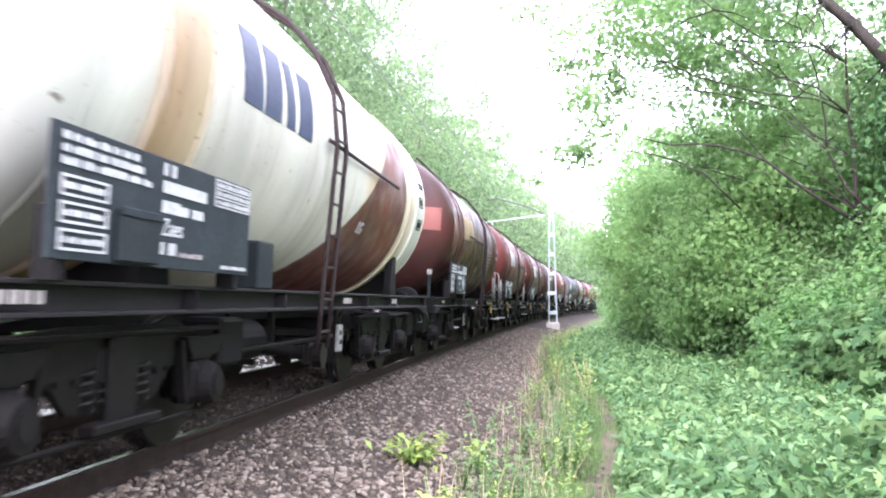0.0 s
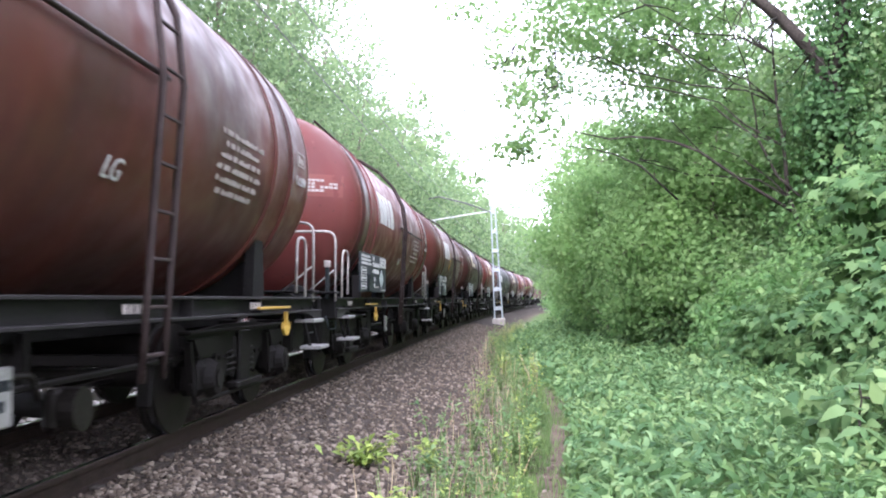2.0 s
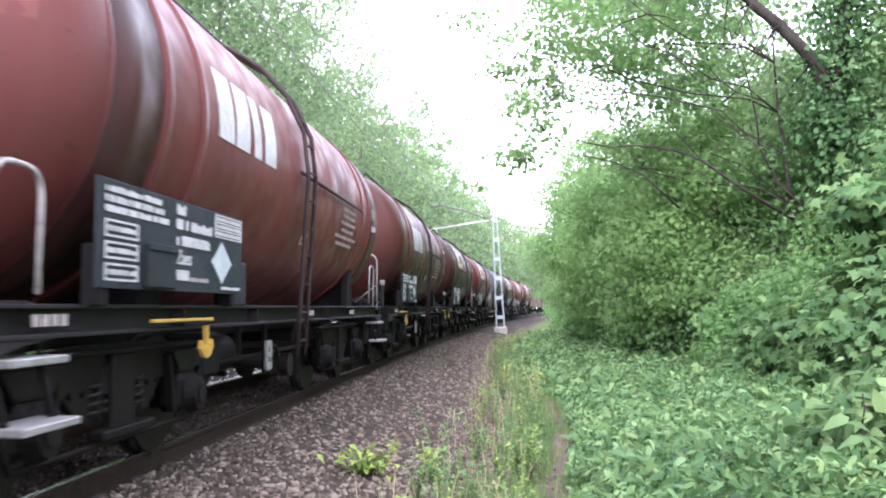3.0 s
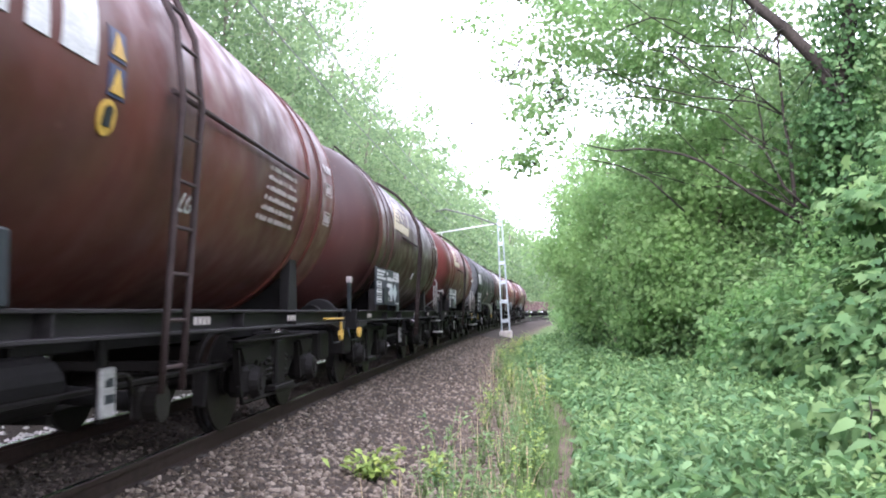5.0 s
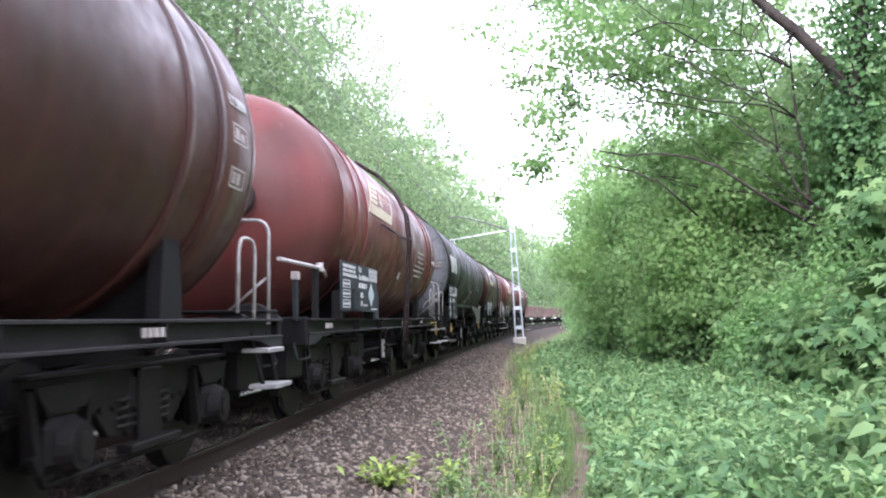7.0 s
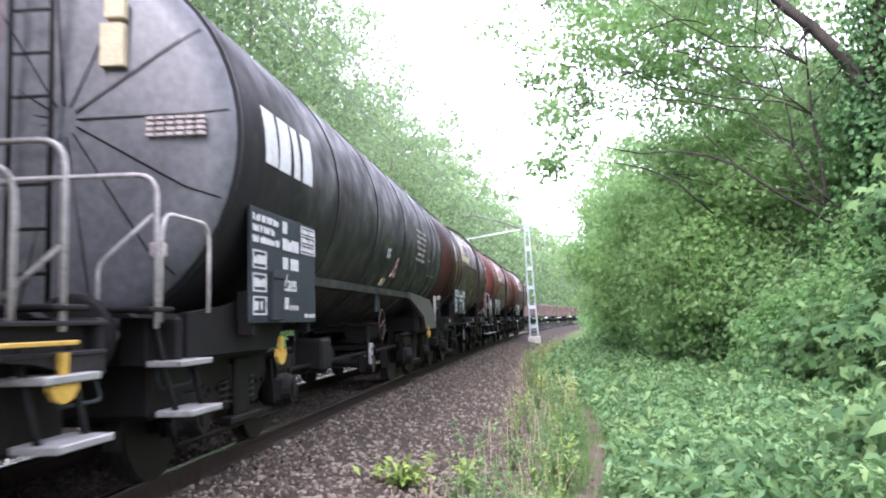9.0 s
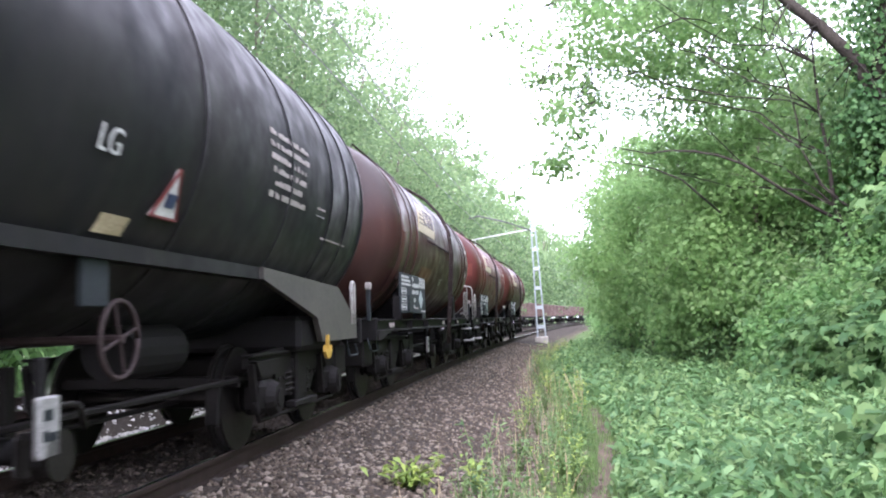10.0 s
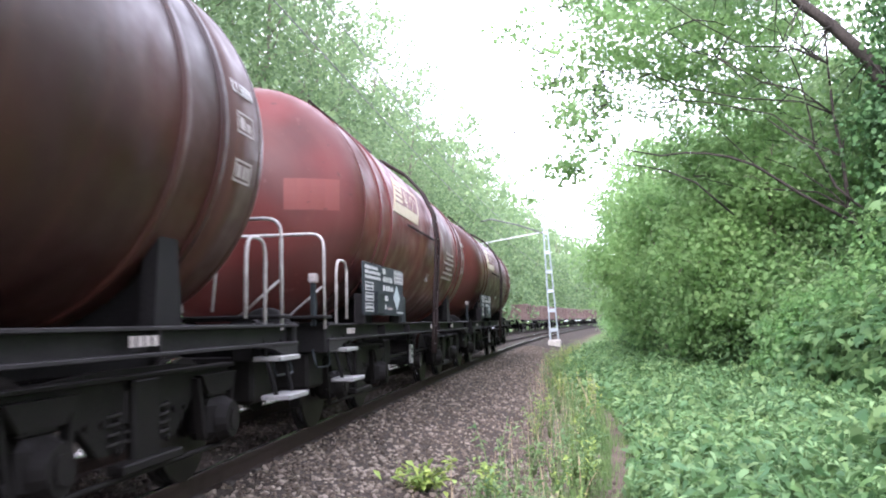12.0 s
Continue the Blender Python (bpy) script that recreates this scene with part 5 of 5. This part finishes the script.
    return pos, out, leaf * rng.uniform(0.6, 1.35, len(k))


def limb_path(a, b, rng, n=7, wander=0.12, sag=0.0):
    a, b = Vector(a), Vector(b)
    d = (b - a).length
    out = []
    for i in range(n + 1):
        t = i / n
        p = a.lerp(b, t)
        k = math.sin(t * math.pi)
        out.append(p + Vector((rng.normal(0, wander), rng.normal(0, wander), rng.normal(0, wander * 0.6) + sag * k)) * (d * 0.12 * (0 < i < n)))
    return out


def build_tree(name, x, y, height, radius, lobes, leaves, leaf, material, label, seed, bark="bark", trunk_r=0.16, lean=(0, 0), twigs=26, low=0.25, clump=0.35, broad=False, spread=0.9, lobed=False):
    rng = np.random.default_rng(seed)
    g = ground_height(x, y) - 0.1
    tree = tagged(new(name), label, "tree" if name == "tree" else "shrub")
    tree.location = (x, y, g)
    top = Vector((lean[0], lean[1], height * 0.8))
    stem = limb_path((0, 0, 0), top, rng, 8, 0.1)
    part("trunk", pipe(bmesh.new(), stem, [trunk_r * (1 - 0.8 * i / 8) for i in range(9)], 8), bark, tree)
    if lobes is None:
        lobes = []
        n = 11
        for i in range(n):
            t = low + (1 - low) * (i + 0.5) / n
            a = i * 2.4 + rng.uniform(-0.4, 0.4)
            rr = radius * (0.35 + 0.65 * math.sin(math.pi * min(1, 0.15 + t * 0.85))) * rng.uniform(0.7, 1.05)
            c = stem[min(8, int(t * 8))]
            lobes.append((c.x + math.cos(a) * rr * 0.6, c.y + math.sin(a) * rr * 0.6, height * t * 0.97, rr * 0.6, rr * 0.6, rr * 0.48))
    for i, lo in enumerate(lobes):
        bm = bmesh.new()
        b = Vector(lo[:3])
        t = max(0.12, min(0.9, (b.z - 0.25 * height * 0.3) / (height * 0.8) - 0.12))
        a = stem[max(1, min(7, int(t * 8)))]
        r0 = trunk_r * 0.42 * (1 - 0.5 * t)
        big = [Vector(q[:3]) for q in lobes if q[3] > 0.75]
        if lo[3] < 0.75 and big:
            a, r0 = min(big, key=lambda q: (q - b).length), 0.014
        path = limb_path(a, b, rng, 6, 0.3, 0.1)
        pipe(bm, path, [r0 * (1 - 0.75 * k / 6) for k in range(7)], 6)
        for q in range(max(1, twigs // len(lobes)) if lo[3] > 0.75 else 2):
            p = path[int(rng.integers(3, 7))]
            d = rng.normal(0, 1, 3)
            d /= np.linalg.norm(d)
            pipe(bm, [p, p + Vector(d * np.array(lo[3:]) * 0.55), p + Vector(d * np.array(lo[3:]) * 0.95) + Vector((0, 0, -0.1))], [0.02, 0.013, 0.006], 5)
        part("limb", bm, bark, tree)
    pos, out, size = lobes_to_leaves(lobes, leaves, rng, leaf, clump)
    keep = pos[:, 2] > 0.05
    ob = new("crown", leaf_mesh("crown", pos[keep], out[keep], size[keep], material, rng, spread=spread, broad=broad, lobed=lobed))
    ob.parent = tree
    return tree


def shrub_row():
    """Dense bushes that wall in the path; unseen ones behind the eye block skylight."""
    rng = random.Random(5)
    s = -16.0
    k = 0
    while s < 105:
        seen = s > 11
        for row in range(2 if s > 5 else 1):
            u = float(np.interp(s, [-16, 10, 20, 25, 35, 60, 90], [9.5, 11.8, 10.7, 9.8, 8.8, 7.3, 6.4])) + row * 2.5 + rng.uniform(-0.5, 0.5)
            y = s + row * 1.1 + rng.uniform(-0.4, 0.4)
            x = line_x(y) + u
            h = (3.4 if row == 0 else 6.2) * rng.uniform(0.8, 1.2)
            near = max(0.0, 1 - s / 45) if seen else -0.3
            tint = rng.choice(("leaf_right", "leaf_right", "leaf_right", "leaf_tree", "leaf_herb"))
            build_tree("shrub", x, y, h, 2.0 + 0.3 * row, None, int(4200 + 15000 * near), 0.1 + 0.07 * (1 - near), tint,
                       "dense green broad-leaved bush beside the path", 100 + k, trunk_r=0.06, twigs=22, low=0.06, clump=0.3, broad=near > 0.1, spread=0.55)
            k += 1
        s += 2.5 + max(0, s) * 0.03


    for j, (s, du) in enumerate(((13.5, 0.9), (16, 0.2), (18.5, 0.9), (21.5, 0.1), (24.5, 0.8), (28, 0.3))):
        u = float(np.interp(s, [10, 20, 25, 35], [11.8, 10.7, 9.8, 8.8])) + du
        build_tree("shrub", line_x(s) + u, s, rng.uniform(4.6, 6.2), 1.9, None, 9500, 0.13, "leaf_right", "tall leafy bush with bright green leaves", 180 + j, trunk_r=0.06, twigs=18, low=0.2, clump=0.3, broad=True, spread=0.5)
    for j in range(13):
        s = 11.6 + 1.75 * j + 0.03 * j * j
        x = 5.85 - 0.045 * (s - 11) - 0.0011 * (s - 11) ** 2 + rng.uniform(-0.3, 0.3)
        near = j < 4
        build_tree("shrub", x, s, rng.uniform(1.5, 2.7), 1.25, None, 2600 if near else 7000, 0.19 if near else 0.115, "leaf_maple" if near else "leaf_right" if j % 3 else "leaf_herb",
                   "low maple bush with layered lobed leaves" if near else "low broad-leaved bush leaning over the herbs", 640 + j, trunk_r=0.03, twigs=14, low=0.12, clump=0.2, broad=True, lobed=near, spread=0.4)
    for j in range(14):
        s = 17 + 4.2 * j
        build_tree("shrub", line_x(s) - 8.3 + rng.uniform(-0.5, 0.5), s, rng.uniform(2.2, 3.4), 2.2, None, 2200, 0.2, "leaf_right", "low bush at the edge of the wood beyond the tracks", 220 + j, trunk_r=0.05, twigs=12, low=0.08, clump=0.3, spread=0.5)


shrub_row()


def back_trees():
    """Taller trees behind the bushes; the first few, out of view, block skylight."""
    rng = random.Random(9)
    k = 0
    for s, u, h in ((-14, 12, 11), (-6, 13, 11), (1, 12.5, 11), (7, 14.5, 11), (13, 15, 12), (17.5, 14.6, 11), (22, 14.2, 12), (27, 11.2, 10), (33, 12, 11), (40, 11, 10.5), (48, 10.5, 10), (57, 10.0, 10), (68, 9.6, 10), (80, 9.2, 10), (95, 9.0, 10), (112, 8.6, 10), (130, 8.4, 10), (150, 8, 10), (175, 7, 10), (200, 6, 11)):
        x = line_x(s) + u
        build_tree("tree", x, s, h * rng.uniform(0.95, 1.1), 3.4, None, 14000 if s < 35 else 7000, 0.1 if s < 35 else 0.2, "leaf_tree", "grey-green tree standing behind the bushes", 300 + k, "bark_pale" if k % 3 else "bark", 0.15, (rng.uniform(-1, 0.3), 0), 40, 0.2, 0.4)
        k += 1


back_trees()


def understory():
    """Slim leafy trees that close the wall between the bushes and the crowns."""
    rng = random.Random(19)
    for k in range(13):
        s = 15 + 3.4 * k
        u = float(np.interp(s, [10, 20, 25, 35, 60], [13.0, 12.6, 11.8, 10.8, 9.6])) + rng.uniform(-0.6, 0.6)
        build_tree("tree", line_x(s) + u, s, rng.uniform(7.5, 9.5), 2.6, None, 9500, 0.12 + 0.002 * s, rng.choice(("leaf_tree", "leaf_right")), "slim leafy young tree among the bushes", 700 + k, "bark_pale", 0.09, (rng.uniform(-0.8, 0.2), 0), 30, 0.22, 0.32, spread=0.7)


    for s, x, h in ((22.5, 5.6, 6.6), (25.5, 7.0, 7.6), (24, 4.5, 6.6), (28.5, 5.6, 8.4), (29.5, 3.6, 7.6), (34.5, 3.5, 8.8), (36.5, 4.9, 10.4), (42, 3.5, 10.0), (44, 5.3, 11.0)):
        build_tree("tree", x, s, h, 2.15, None, 15000 if s < 31 else 9500, 0.115, "leaf_light", "slim leafy young tree among the bushes", 760 + int(s), "bark_pale", 0.09, (-0.3, 0), 30, 0.15, 0.34, spread=0.7)


understory()


def left_trees():
    """The wood on the far side of the tracks."""
    rng = random.Random(21)
    k = 0
    s = -14.0
    while s < 290:
        for row in range(2):
            u = -9.0 - row * 4.5 + rng.uniform(-0.8, 0.8)
            h = (18.5 + row * 2.0) * rng.uniform(0.92, 1.1)
            y = s + row * 2 + rng.uniform(-1, 1)
            build_tree("tree", line_x(y) + u, y, h, 5.6, None, (19000 if 12 < s < 60 else 5000), (0.14 if 12 < s < 60 else 0.32), "leaf_left", "pale green broad-leaved tree beyond the tracks", 500 + k, "bark_pale", 0.2, (rng.uniform(2.2, 3.6) if s < 45 else rng.uniform(1.4, 2.6), 0), 40, 0.3 if s < 30 else 0.14, 0.5)
            k += 1
        s += 5.0 + max(0, s) * 0.035


left_trees()


BOUGH = [([(1.4, 19, 4.84), (1.85, 19, 4.72), (2.37, 19, 4.6), (2.85, 19, 4.64), (3.34, 19, 4.6), (3.8, 19, 4.5), (4.35, 19.1, 4.3), (5.3, 19.4, 3.7), (6.3, 19.2, 3.0)], [0.012, 0.02, 0.028, 0.032, 0.034, 0.04, 0.045, 0.05, 0.06]),
         ([(1.4, 19, 4.47), (1.95, 19, 4.4), (2.48, 19, 4.26), (3.08, 19.1, 4.0), (3.9, 19.4, 3.3)], [0.01, 0.016, 0.024, 0.03, 0.035]),
         ([(4.6, 19, 5.3), (4.85, 19, 5.07), (5.55, 19, 4.56), (5.93, 19, 3.75), (6.83, 19, 2.89), (7.2, 18.6, 1.6)], [0.015, 0.03, 0.04, 0.045, 0.05, 0.06]),
         ([(5.55, 19, 4.56), (5.5, 19, 5.2), (5.35, 19.1, 6.2), (5.0, 19.3, 7.4)], [0.03, 0.028, 0.02, 0.012]),
         ([(4.35, 19.1, 4.3), (3.9, 19.3, 4.9), (3.5, 19.4, 5.4)], [0.02, 0.015, 0.008])]


def leaning_tree():
    """The ivy-clad tree whose limb arches over the path."""
    rng = np.random.default_rng(77)
    k = 1.5
    x, y = 5.0 * k, 12.0 * k
    g = ground_height(x, y) - 0.1
    tree = tagged(new("tree"), "ivy-clad tree with a dark bare limb arching over the path", "tree")
    tree.location = (x, y, g)

    def at(px, pz, py=12.0):
        return Vector((px * k - x, py * k - y, EYE + (pz - EYE) * k - g))

    trunk = [Vector((0, 0, 0)), at(4.92, 1.0), at(4.7, 2.5), at(4.56, 3.3), at(4.5, 3.9)]
    part("trunk", pipe(bmesh.new(), trunk, [0.3, 0.28, 0.26, 0.22, 0.2], 10), "bark", tree)
    limb = [at(4.5, 3.75), at(4.46, 4.0), at(4.26, 4.48), at(3.83, 4.97), at(3.46, 5.3), at(3.17, 5.63), at(2.6, 6.3, 12.1), at(2.0, 6.9, 12.5), at(1.3, 7.3, 13)]
    part("limb", pipe(bmesh.new(), limb, [0.14, 0.135, 0.13, 0.12, 0.105, 0.095, 0.08, 0.06, 0.03], 10), "bark", tree, "dark bare arching limb")
    up = [at(4.5, 3.8), at(4.75, 5.5), at(4.6, 7.5), at(4.2, 9.5)]
    part("limb", pipe(bmesh.new(), up, [0.18, 0.15, 0.11, 0.05], 8), "bark", tree)
    for i in range(40):
        p = limb[int(rng.integers(2, 9))]
        d = Vector((rng.normal(-0.3, 0.5), rng.normal(0.3, 0.6), rng.normal(-0.35, 0.4)))
        L = rng.uniform(0.7, 1.8)
        part("twig", pipe(bmesh.new(), [p, p + d * L * 0.5, p + d * L + Vector((0, 0, -0.2))], [0.02, 0.012, 0.005], 5), "bark", tree)
    for run, radii in BOUGH:
        pts = [Vector((a - x, b - y, c - g)) for a, b, c in run]
        part("limb", pipe(bmesh.new(), pts, [r * 0.68 for r in radii], 7), "bark", tree, "thin bare dark bough")
    lobes = [(a * k - x, b * k - y, EYE + (c - EYE) * k - g, r1 * k, r2 * k, r3 * k) for a, b, c, r1, r2, r3 in (
        (3.0, 13, 6.3, 1.2, 1.3, 0.7), (2.2, 13.5, 6.4, 1.2, 1.3, 0.7), (4.7, 12.6, 6.0, 0.8, 0.9, 0.8), (1.3, 14.5, 6.6, 1.1, 1.4, 0.8), (4.9, 13.2, 4.8, 1.0, 1.0, 1.0), (3.3, 15, 5.6, 1.2, 1.3, 0.9), (2.0, 15.5, 5.3, 1.0, 1.3, 0.8), (5.6, 11.5, 5.6, 1.1, 1.2, 1.1), (5.3, 12, 3.6, 0.7, 0.8, 0.7), (4.2, 12.8, 4.2, 0.6, 0.7, 0.5), (5.2, 11.8, 2.4, 0.8, 0.8, 0.6), (4.0, 13.2, 3.4, 0.7, 0.7, 0.5))]
    pos, out, size = lobes_to_leaves(lobes, 15000, rng, 0.11, 0.26)
    ob = new("crown", leaf_mesh("crown", pos, out, size, "leaf_tree", rng))
    ob.parent = tree
    column = trunk[:4] + up[:3]
    ivy, io = [], []
    for q in range(9000):
        t = rng.uniform(0, 5.9)
        i = int(t)
        p = column[i].lerp(column[i + 1], t - i)
        a = rng.uniform(0, 6.28)
        o = Vector((math.cos(a), math.sin(a), 0))
        ivy.append(p + o * (0.2 + rng.gamma(1.5, 0.2)))
        io.append(o)
    ob = new("ivy", leaf_mesh("ivy", ivy, io, rng.uniform(0.08, 0.15, 9000), "leaf_ivy", rng, 0.5))
    tagged(ob, "dark ivy round the trunk")
    ob.parent = tree


leaning_tree()


def overhang():
    """A tree whose long boughs reach over the path towards the line."""
    lobes = []
    for a, b, c, r in ((3.2, 17, 6.0, 1.3), (2.4, 18, 6.6, 1.2), (1.7, 19, 7.3, 1.1), (1.3, 20, 6.7, 0.8), (1.2, 19, 8.3, 1.0), (2.9, 19, 8.2, 1.5), (4.4, 18, 7.5, 1.6), (4.7, 19, 5.5, 1.5), (3.6, 19.5, 5.0, 1.2), (2.6, 20, 4.6, 0.8), (5.6, 17.5, 3.8, 1.2), (6.3, 17.5, 5.2, 1.4), (0.4, 20, 6.9, 0.9), (0.9, 20, 5.9, 0.7), (-0.75, 18, 4.9, 0.28), (-0.5, 18, 3.55, 0.22), (0.25, 18, 4.2, 0.4), (-0.9, 18, 6.9, 0.3), (-0.3, 18, 7.2, 0.5), (0.35, 18, 5.2, 0.45), (0.6, 18, 4.0, 0.4), (0.9, 18, 4.6, 0.5)):
        if a > 2.3:
            a, b, c, r = a * 1.22, b * 1.22, EYE + (c - EYE) * 1.22, r * 1.15
        lobes.append((a - 6.5, b - 19.0, c + 0.5, r, r * 1.1, r * 0.7))
    build_tree("tree", 6.5, 19.0, 9.5, 3, lobes, 21000, 0.105, "leaf_light", "grey-green tree with long boughs hanging over the path", 801, "bark", 0.08, (-0.6, 0), 60, 0.3, 0.2)


overhang()


def herbs():
    """The carpet of broad leaves right of the path."""
    rng = np.random.default_rng(3)
    pos, size, kind = [], [], []
    n = 130000
    y = np.where(rng.random(n) < 0.9, 4.2 + 40 * rng.random(n) ** 1.9, rng.uniform(-4, 4.2, n))
    e = rng.random(n)
    for yy, t in zip(y, e):
        left = path_x(yy) + 0.15 + 0.2 * noise.noise((yy * 1.3, 0, 0)) + 0.16 * noise.noise((yy * 5, 3, 0)) - 0.85 * a_step(yy, 14, 20)
        right = line_x(yy) + float(np.interp(yy, [4, 10, 20, 25, 35, 60], [9.5, 11.5, 10.6, 9.6, 8.6, 7.2]))
        x = left + (right - left) * t
        if noise.noise((x * 0.9, yy * 0.9, 5)) < -0.42:
            continue
        lump = 0.5 + 0.55 * noise.noise((x * 1.1, yy * 1.1, 9)) + 0.45 * noise.noise((x * 3.2, yy * 3.2, 19))
        top = (0.12 + 0.5 * max(0.0, lump)) * (0.35 + 0.65 * min(1.0, (x - left) / 0.5)) + 0.15 * max(0.0, t - 0.6)
        pos.append((x, yy, ground_height(x, yy) + top * rng.random() ** 0.38))
        size.append((0.055 + 0.11 * rng.random() ** 2) * (1 + yy * 0.012))
        kind.append(0.5 + 0.5 * noise.noise((x * 0.8, yy * 0.8, 31)) + rng.normal(0, 0.13))
    pos, size, kind = np.array(pos), np.array(size), np.array(kind)
    for name, lo, hi, tint, label, slim, spread, grow in (
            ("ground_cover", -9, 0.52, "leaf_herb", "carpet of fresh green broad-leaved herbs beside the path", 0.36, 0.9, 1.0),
            ("ground_elder", 0.52, 0.68, "leaf_elder", "patches of paler cool-green ground elder", 0.3, 0.8, 1.1),
            ("nettles", 0.68, 9, "leaf_nettle", "patches of dark green nettles", 0.25, 0.9, 1.0)):
        k = (kind >= lo) & (kind < hi)
        p = pos[k] + (0, 0, 0.05 if name == "nettles" else 0.0)
        out = np.tile((0.0, -0.2, 1.0), (len(p), 1))
        me = leaf_mesh(name, p, out, size[k] * grow, tint, rng, 0.35, slim, spread, broad=True)
        tagged(new(name, me), label, "plants", kind="stuff")


herbs()


def blade_field(name, n, area, height, width, material, label, seed, lean=0.35):
    rng = np.random.default_rng(seed)
    V, F = [], []
    i = 0
    while i < n:
        x, y = area(rng)
        if noise.noise((x * 2.3, y * 1.6, 11 + seed)) + rng.uniform(-0.25, 0.25) < -0.12:
            continue
        g = ground_height(x, y)
        h = height * rng.uniform(0.4, 1.3) * (0.45 + 1.1 * max(0.0, 0.5 + noise.noise((x * 1.7, y * 1.1, seed))))
        a = rng.uniform(0, 6.28)
        dx, dy = math.cos(a), math.sin(a)
        b = rng.uniform(0, 6.28)
        lx, ly = math.cos(b) * lean * h * rng.random(), math.sin(b) * lean * h * rng.random()
        w = width * rng.uniform(0.6, 1.3)
        V += [(x - dx * w, y - dy * w, g), (x + dx * w, y + dy * w, g), (x + lx * 0.35 - dx * w * 0.7, y + ly * 0.35 - dy * w * 0.7, g + h * 0.6), (x + lx * 0.35 + dx * w * 0.7, y + ly * 0.35 + dy * w * 0.7, g + h * 0.6), (x + lx, y + ly, g + h)]
        k = 5 * i
        F += [(k, k + 1, k + 3), (k, k + 3, k + 2), (k + 2, k + 3, k + 4)]
        i += 1
    me = mesh_of(name, V, F, material)
    return tagged(new(name, me), label, "grass", kind="stuff")


def verge(rng):
    y = 3.6 + 46 * rng.random() ** 1.7
    return path_x(y) - 0.1 - abs(rng.normal(0, 0.4)), y


def gravel_edge(rng):
    y = 3.6 + 36 * rng.random() ** 1.6
    return path_x(y) - 0.45 - 0.9 * rng.random(), y


def path_side(rng):
    y = 4 + 40 * rng.random() ** 1.7
    return path_x(y) + rng.choice((-0.15, 0.14)) + rng.normal(0, 0.09), y


blade_field("verge_grass", 12000, verge, 0.15, 0.0045, "grass", "uneven green grass verge along the path", 1)
blade_field("dry_stalks", 380, gravel_edge, 0.42, 0.004, "straw", "dry straw-coloured stalks in the gravel", 2, 0.25)
blade_field("path_edge_grass", 4200, path_side, 0.1, 0.005, "grass", "short grass at the footpath's edge", 3)


def build_weed(x, y, h, leaves, leaf, seed, wide=1.0, *, material="leaf_weed", label="yellow-green leafy weed growing in the gravel"):
    rng = np.random.default_rng(seed)
    weed = tagged(new("weed"), label, "weed")
    weed.location = (x, y, ground_height(x, y))
    bm = bmesh.new()
    pos, out = [], []
    for k in range(max(2, leaves // 14)):
        a, t = rng.uniform(0, 6.28), rng.uniform(0.05, 0.3)
        tip = Vector((math.cos(a) * t * h * 1.4 * wide, math.sin(a) * t * h * 1.4 * wide, h * rng.uniform(0.6, 1.05)))
        pipe(bm, [Vector((0, 0, -0.02)), tip * 0.5 + Vector((0, 0, h * 0.08)), tip], [0.006, 0.004, 0.002], 5)
        for q in range(14):
            f = rng.uniform(0.25, 1.0)
            d = Vector(rng.normal(0, 1, 3) * (1, 1, 0.3))
            pos.append(tip * f + d * leaf * 0.5)
            out.append((0, 0, 1))
    tagged(part("stalk_tuft", bm, "straw" if seed % 6 == 0 else "grass", weed), kind="stuff")
    ob = new("leaves", leaf_mesh("leaves", pos, out, leaf * rng.uniform(0.6, 1.3, len(pos)), material, rng, 0.2, 0.25, 0.5))
    ob.parent = weed
    return weed


def weeds():
    rng = random.Random(12)
    build_weed(-1.2, 7.7, 0.28, 170, 0.1, 1, 2.4)
    build_weed(-0.78, 6.6, 0.14, 40, 0.06, 2)
    for k in range(150):
        y = 5 + 40 * rng.random() ** 1.3
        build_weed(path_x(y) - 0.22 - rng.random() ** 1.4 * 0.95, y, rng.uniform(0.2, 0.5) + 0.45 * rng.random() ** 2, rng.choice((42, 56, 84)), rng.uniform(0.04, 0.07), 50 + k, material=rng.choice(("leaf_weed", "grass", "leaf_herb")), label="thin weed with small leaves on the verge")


weeds()


def near_bush():
    """The young shrub at the path's edge nearest to the eye."""
    rng = np.random.default_rng(8)
    lobes = [(0, 0, 0.55, 0.45, 0.5, 0.4), (0.5, 0.3, 0.8, 0.5, 0.6, 0.45), (1.0, 0.5, 1.0, 0.6, 0.6, 0.5), (0.3, 0.9, 0.6, 0.5, 0.5, 0.4)]
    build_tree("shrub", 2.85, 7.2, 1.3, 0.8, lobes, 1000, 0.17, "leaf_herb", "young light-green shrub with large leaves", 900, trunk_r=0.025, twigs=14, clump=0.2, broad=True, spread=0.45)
    maple = [(-0.9, 0, 1.1, 0.8, 0.8, 0.35), (-0.5, 0.2, 1.8, 0.9, 0.9, 0.35), (0.3, 0, 2.3, 1.0, 1.0, 0.4), (-0.3, 0.4, 3.0, 0.9, 0.9, 0.4), (0.8, 0.2, 3.4, 1.0, 1.0, 0.4), (0.6, -0.2, 1.4, 1.0, 1.0, 0.4), (-1.2, 0.3, 0.6, 0.6, 0.7, 0.3), (0.2, 0.3, 4.0, 0.8, 0.9, 0.35)]
    build_tree("shrub", 6.4, 13.4, 3.8, 1.2, maple, 4200, 0.25, "leaf_maple", "young tree with layered lobed leaves at the bushes' edge", 901, trunk_r=0.04, twigs=24, clump=0.3, lobed=True, spread=0.3)


near_bush()

motions()
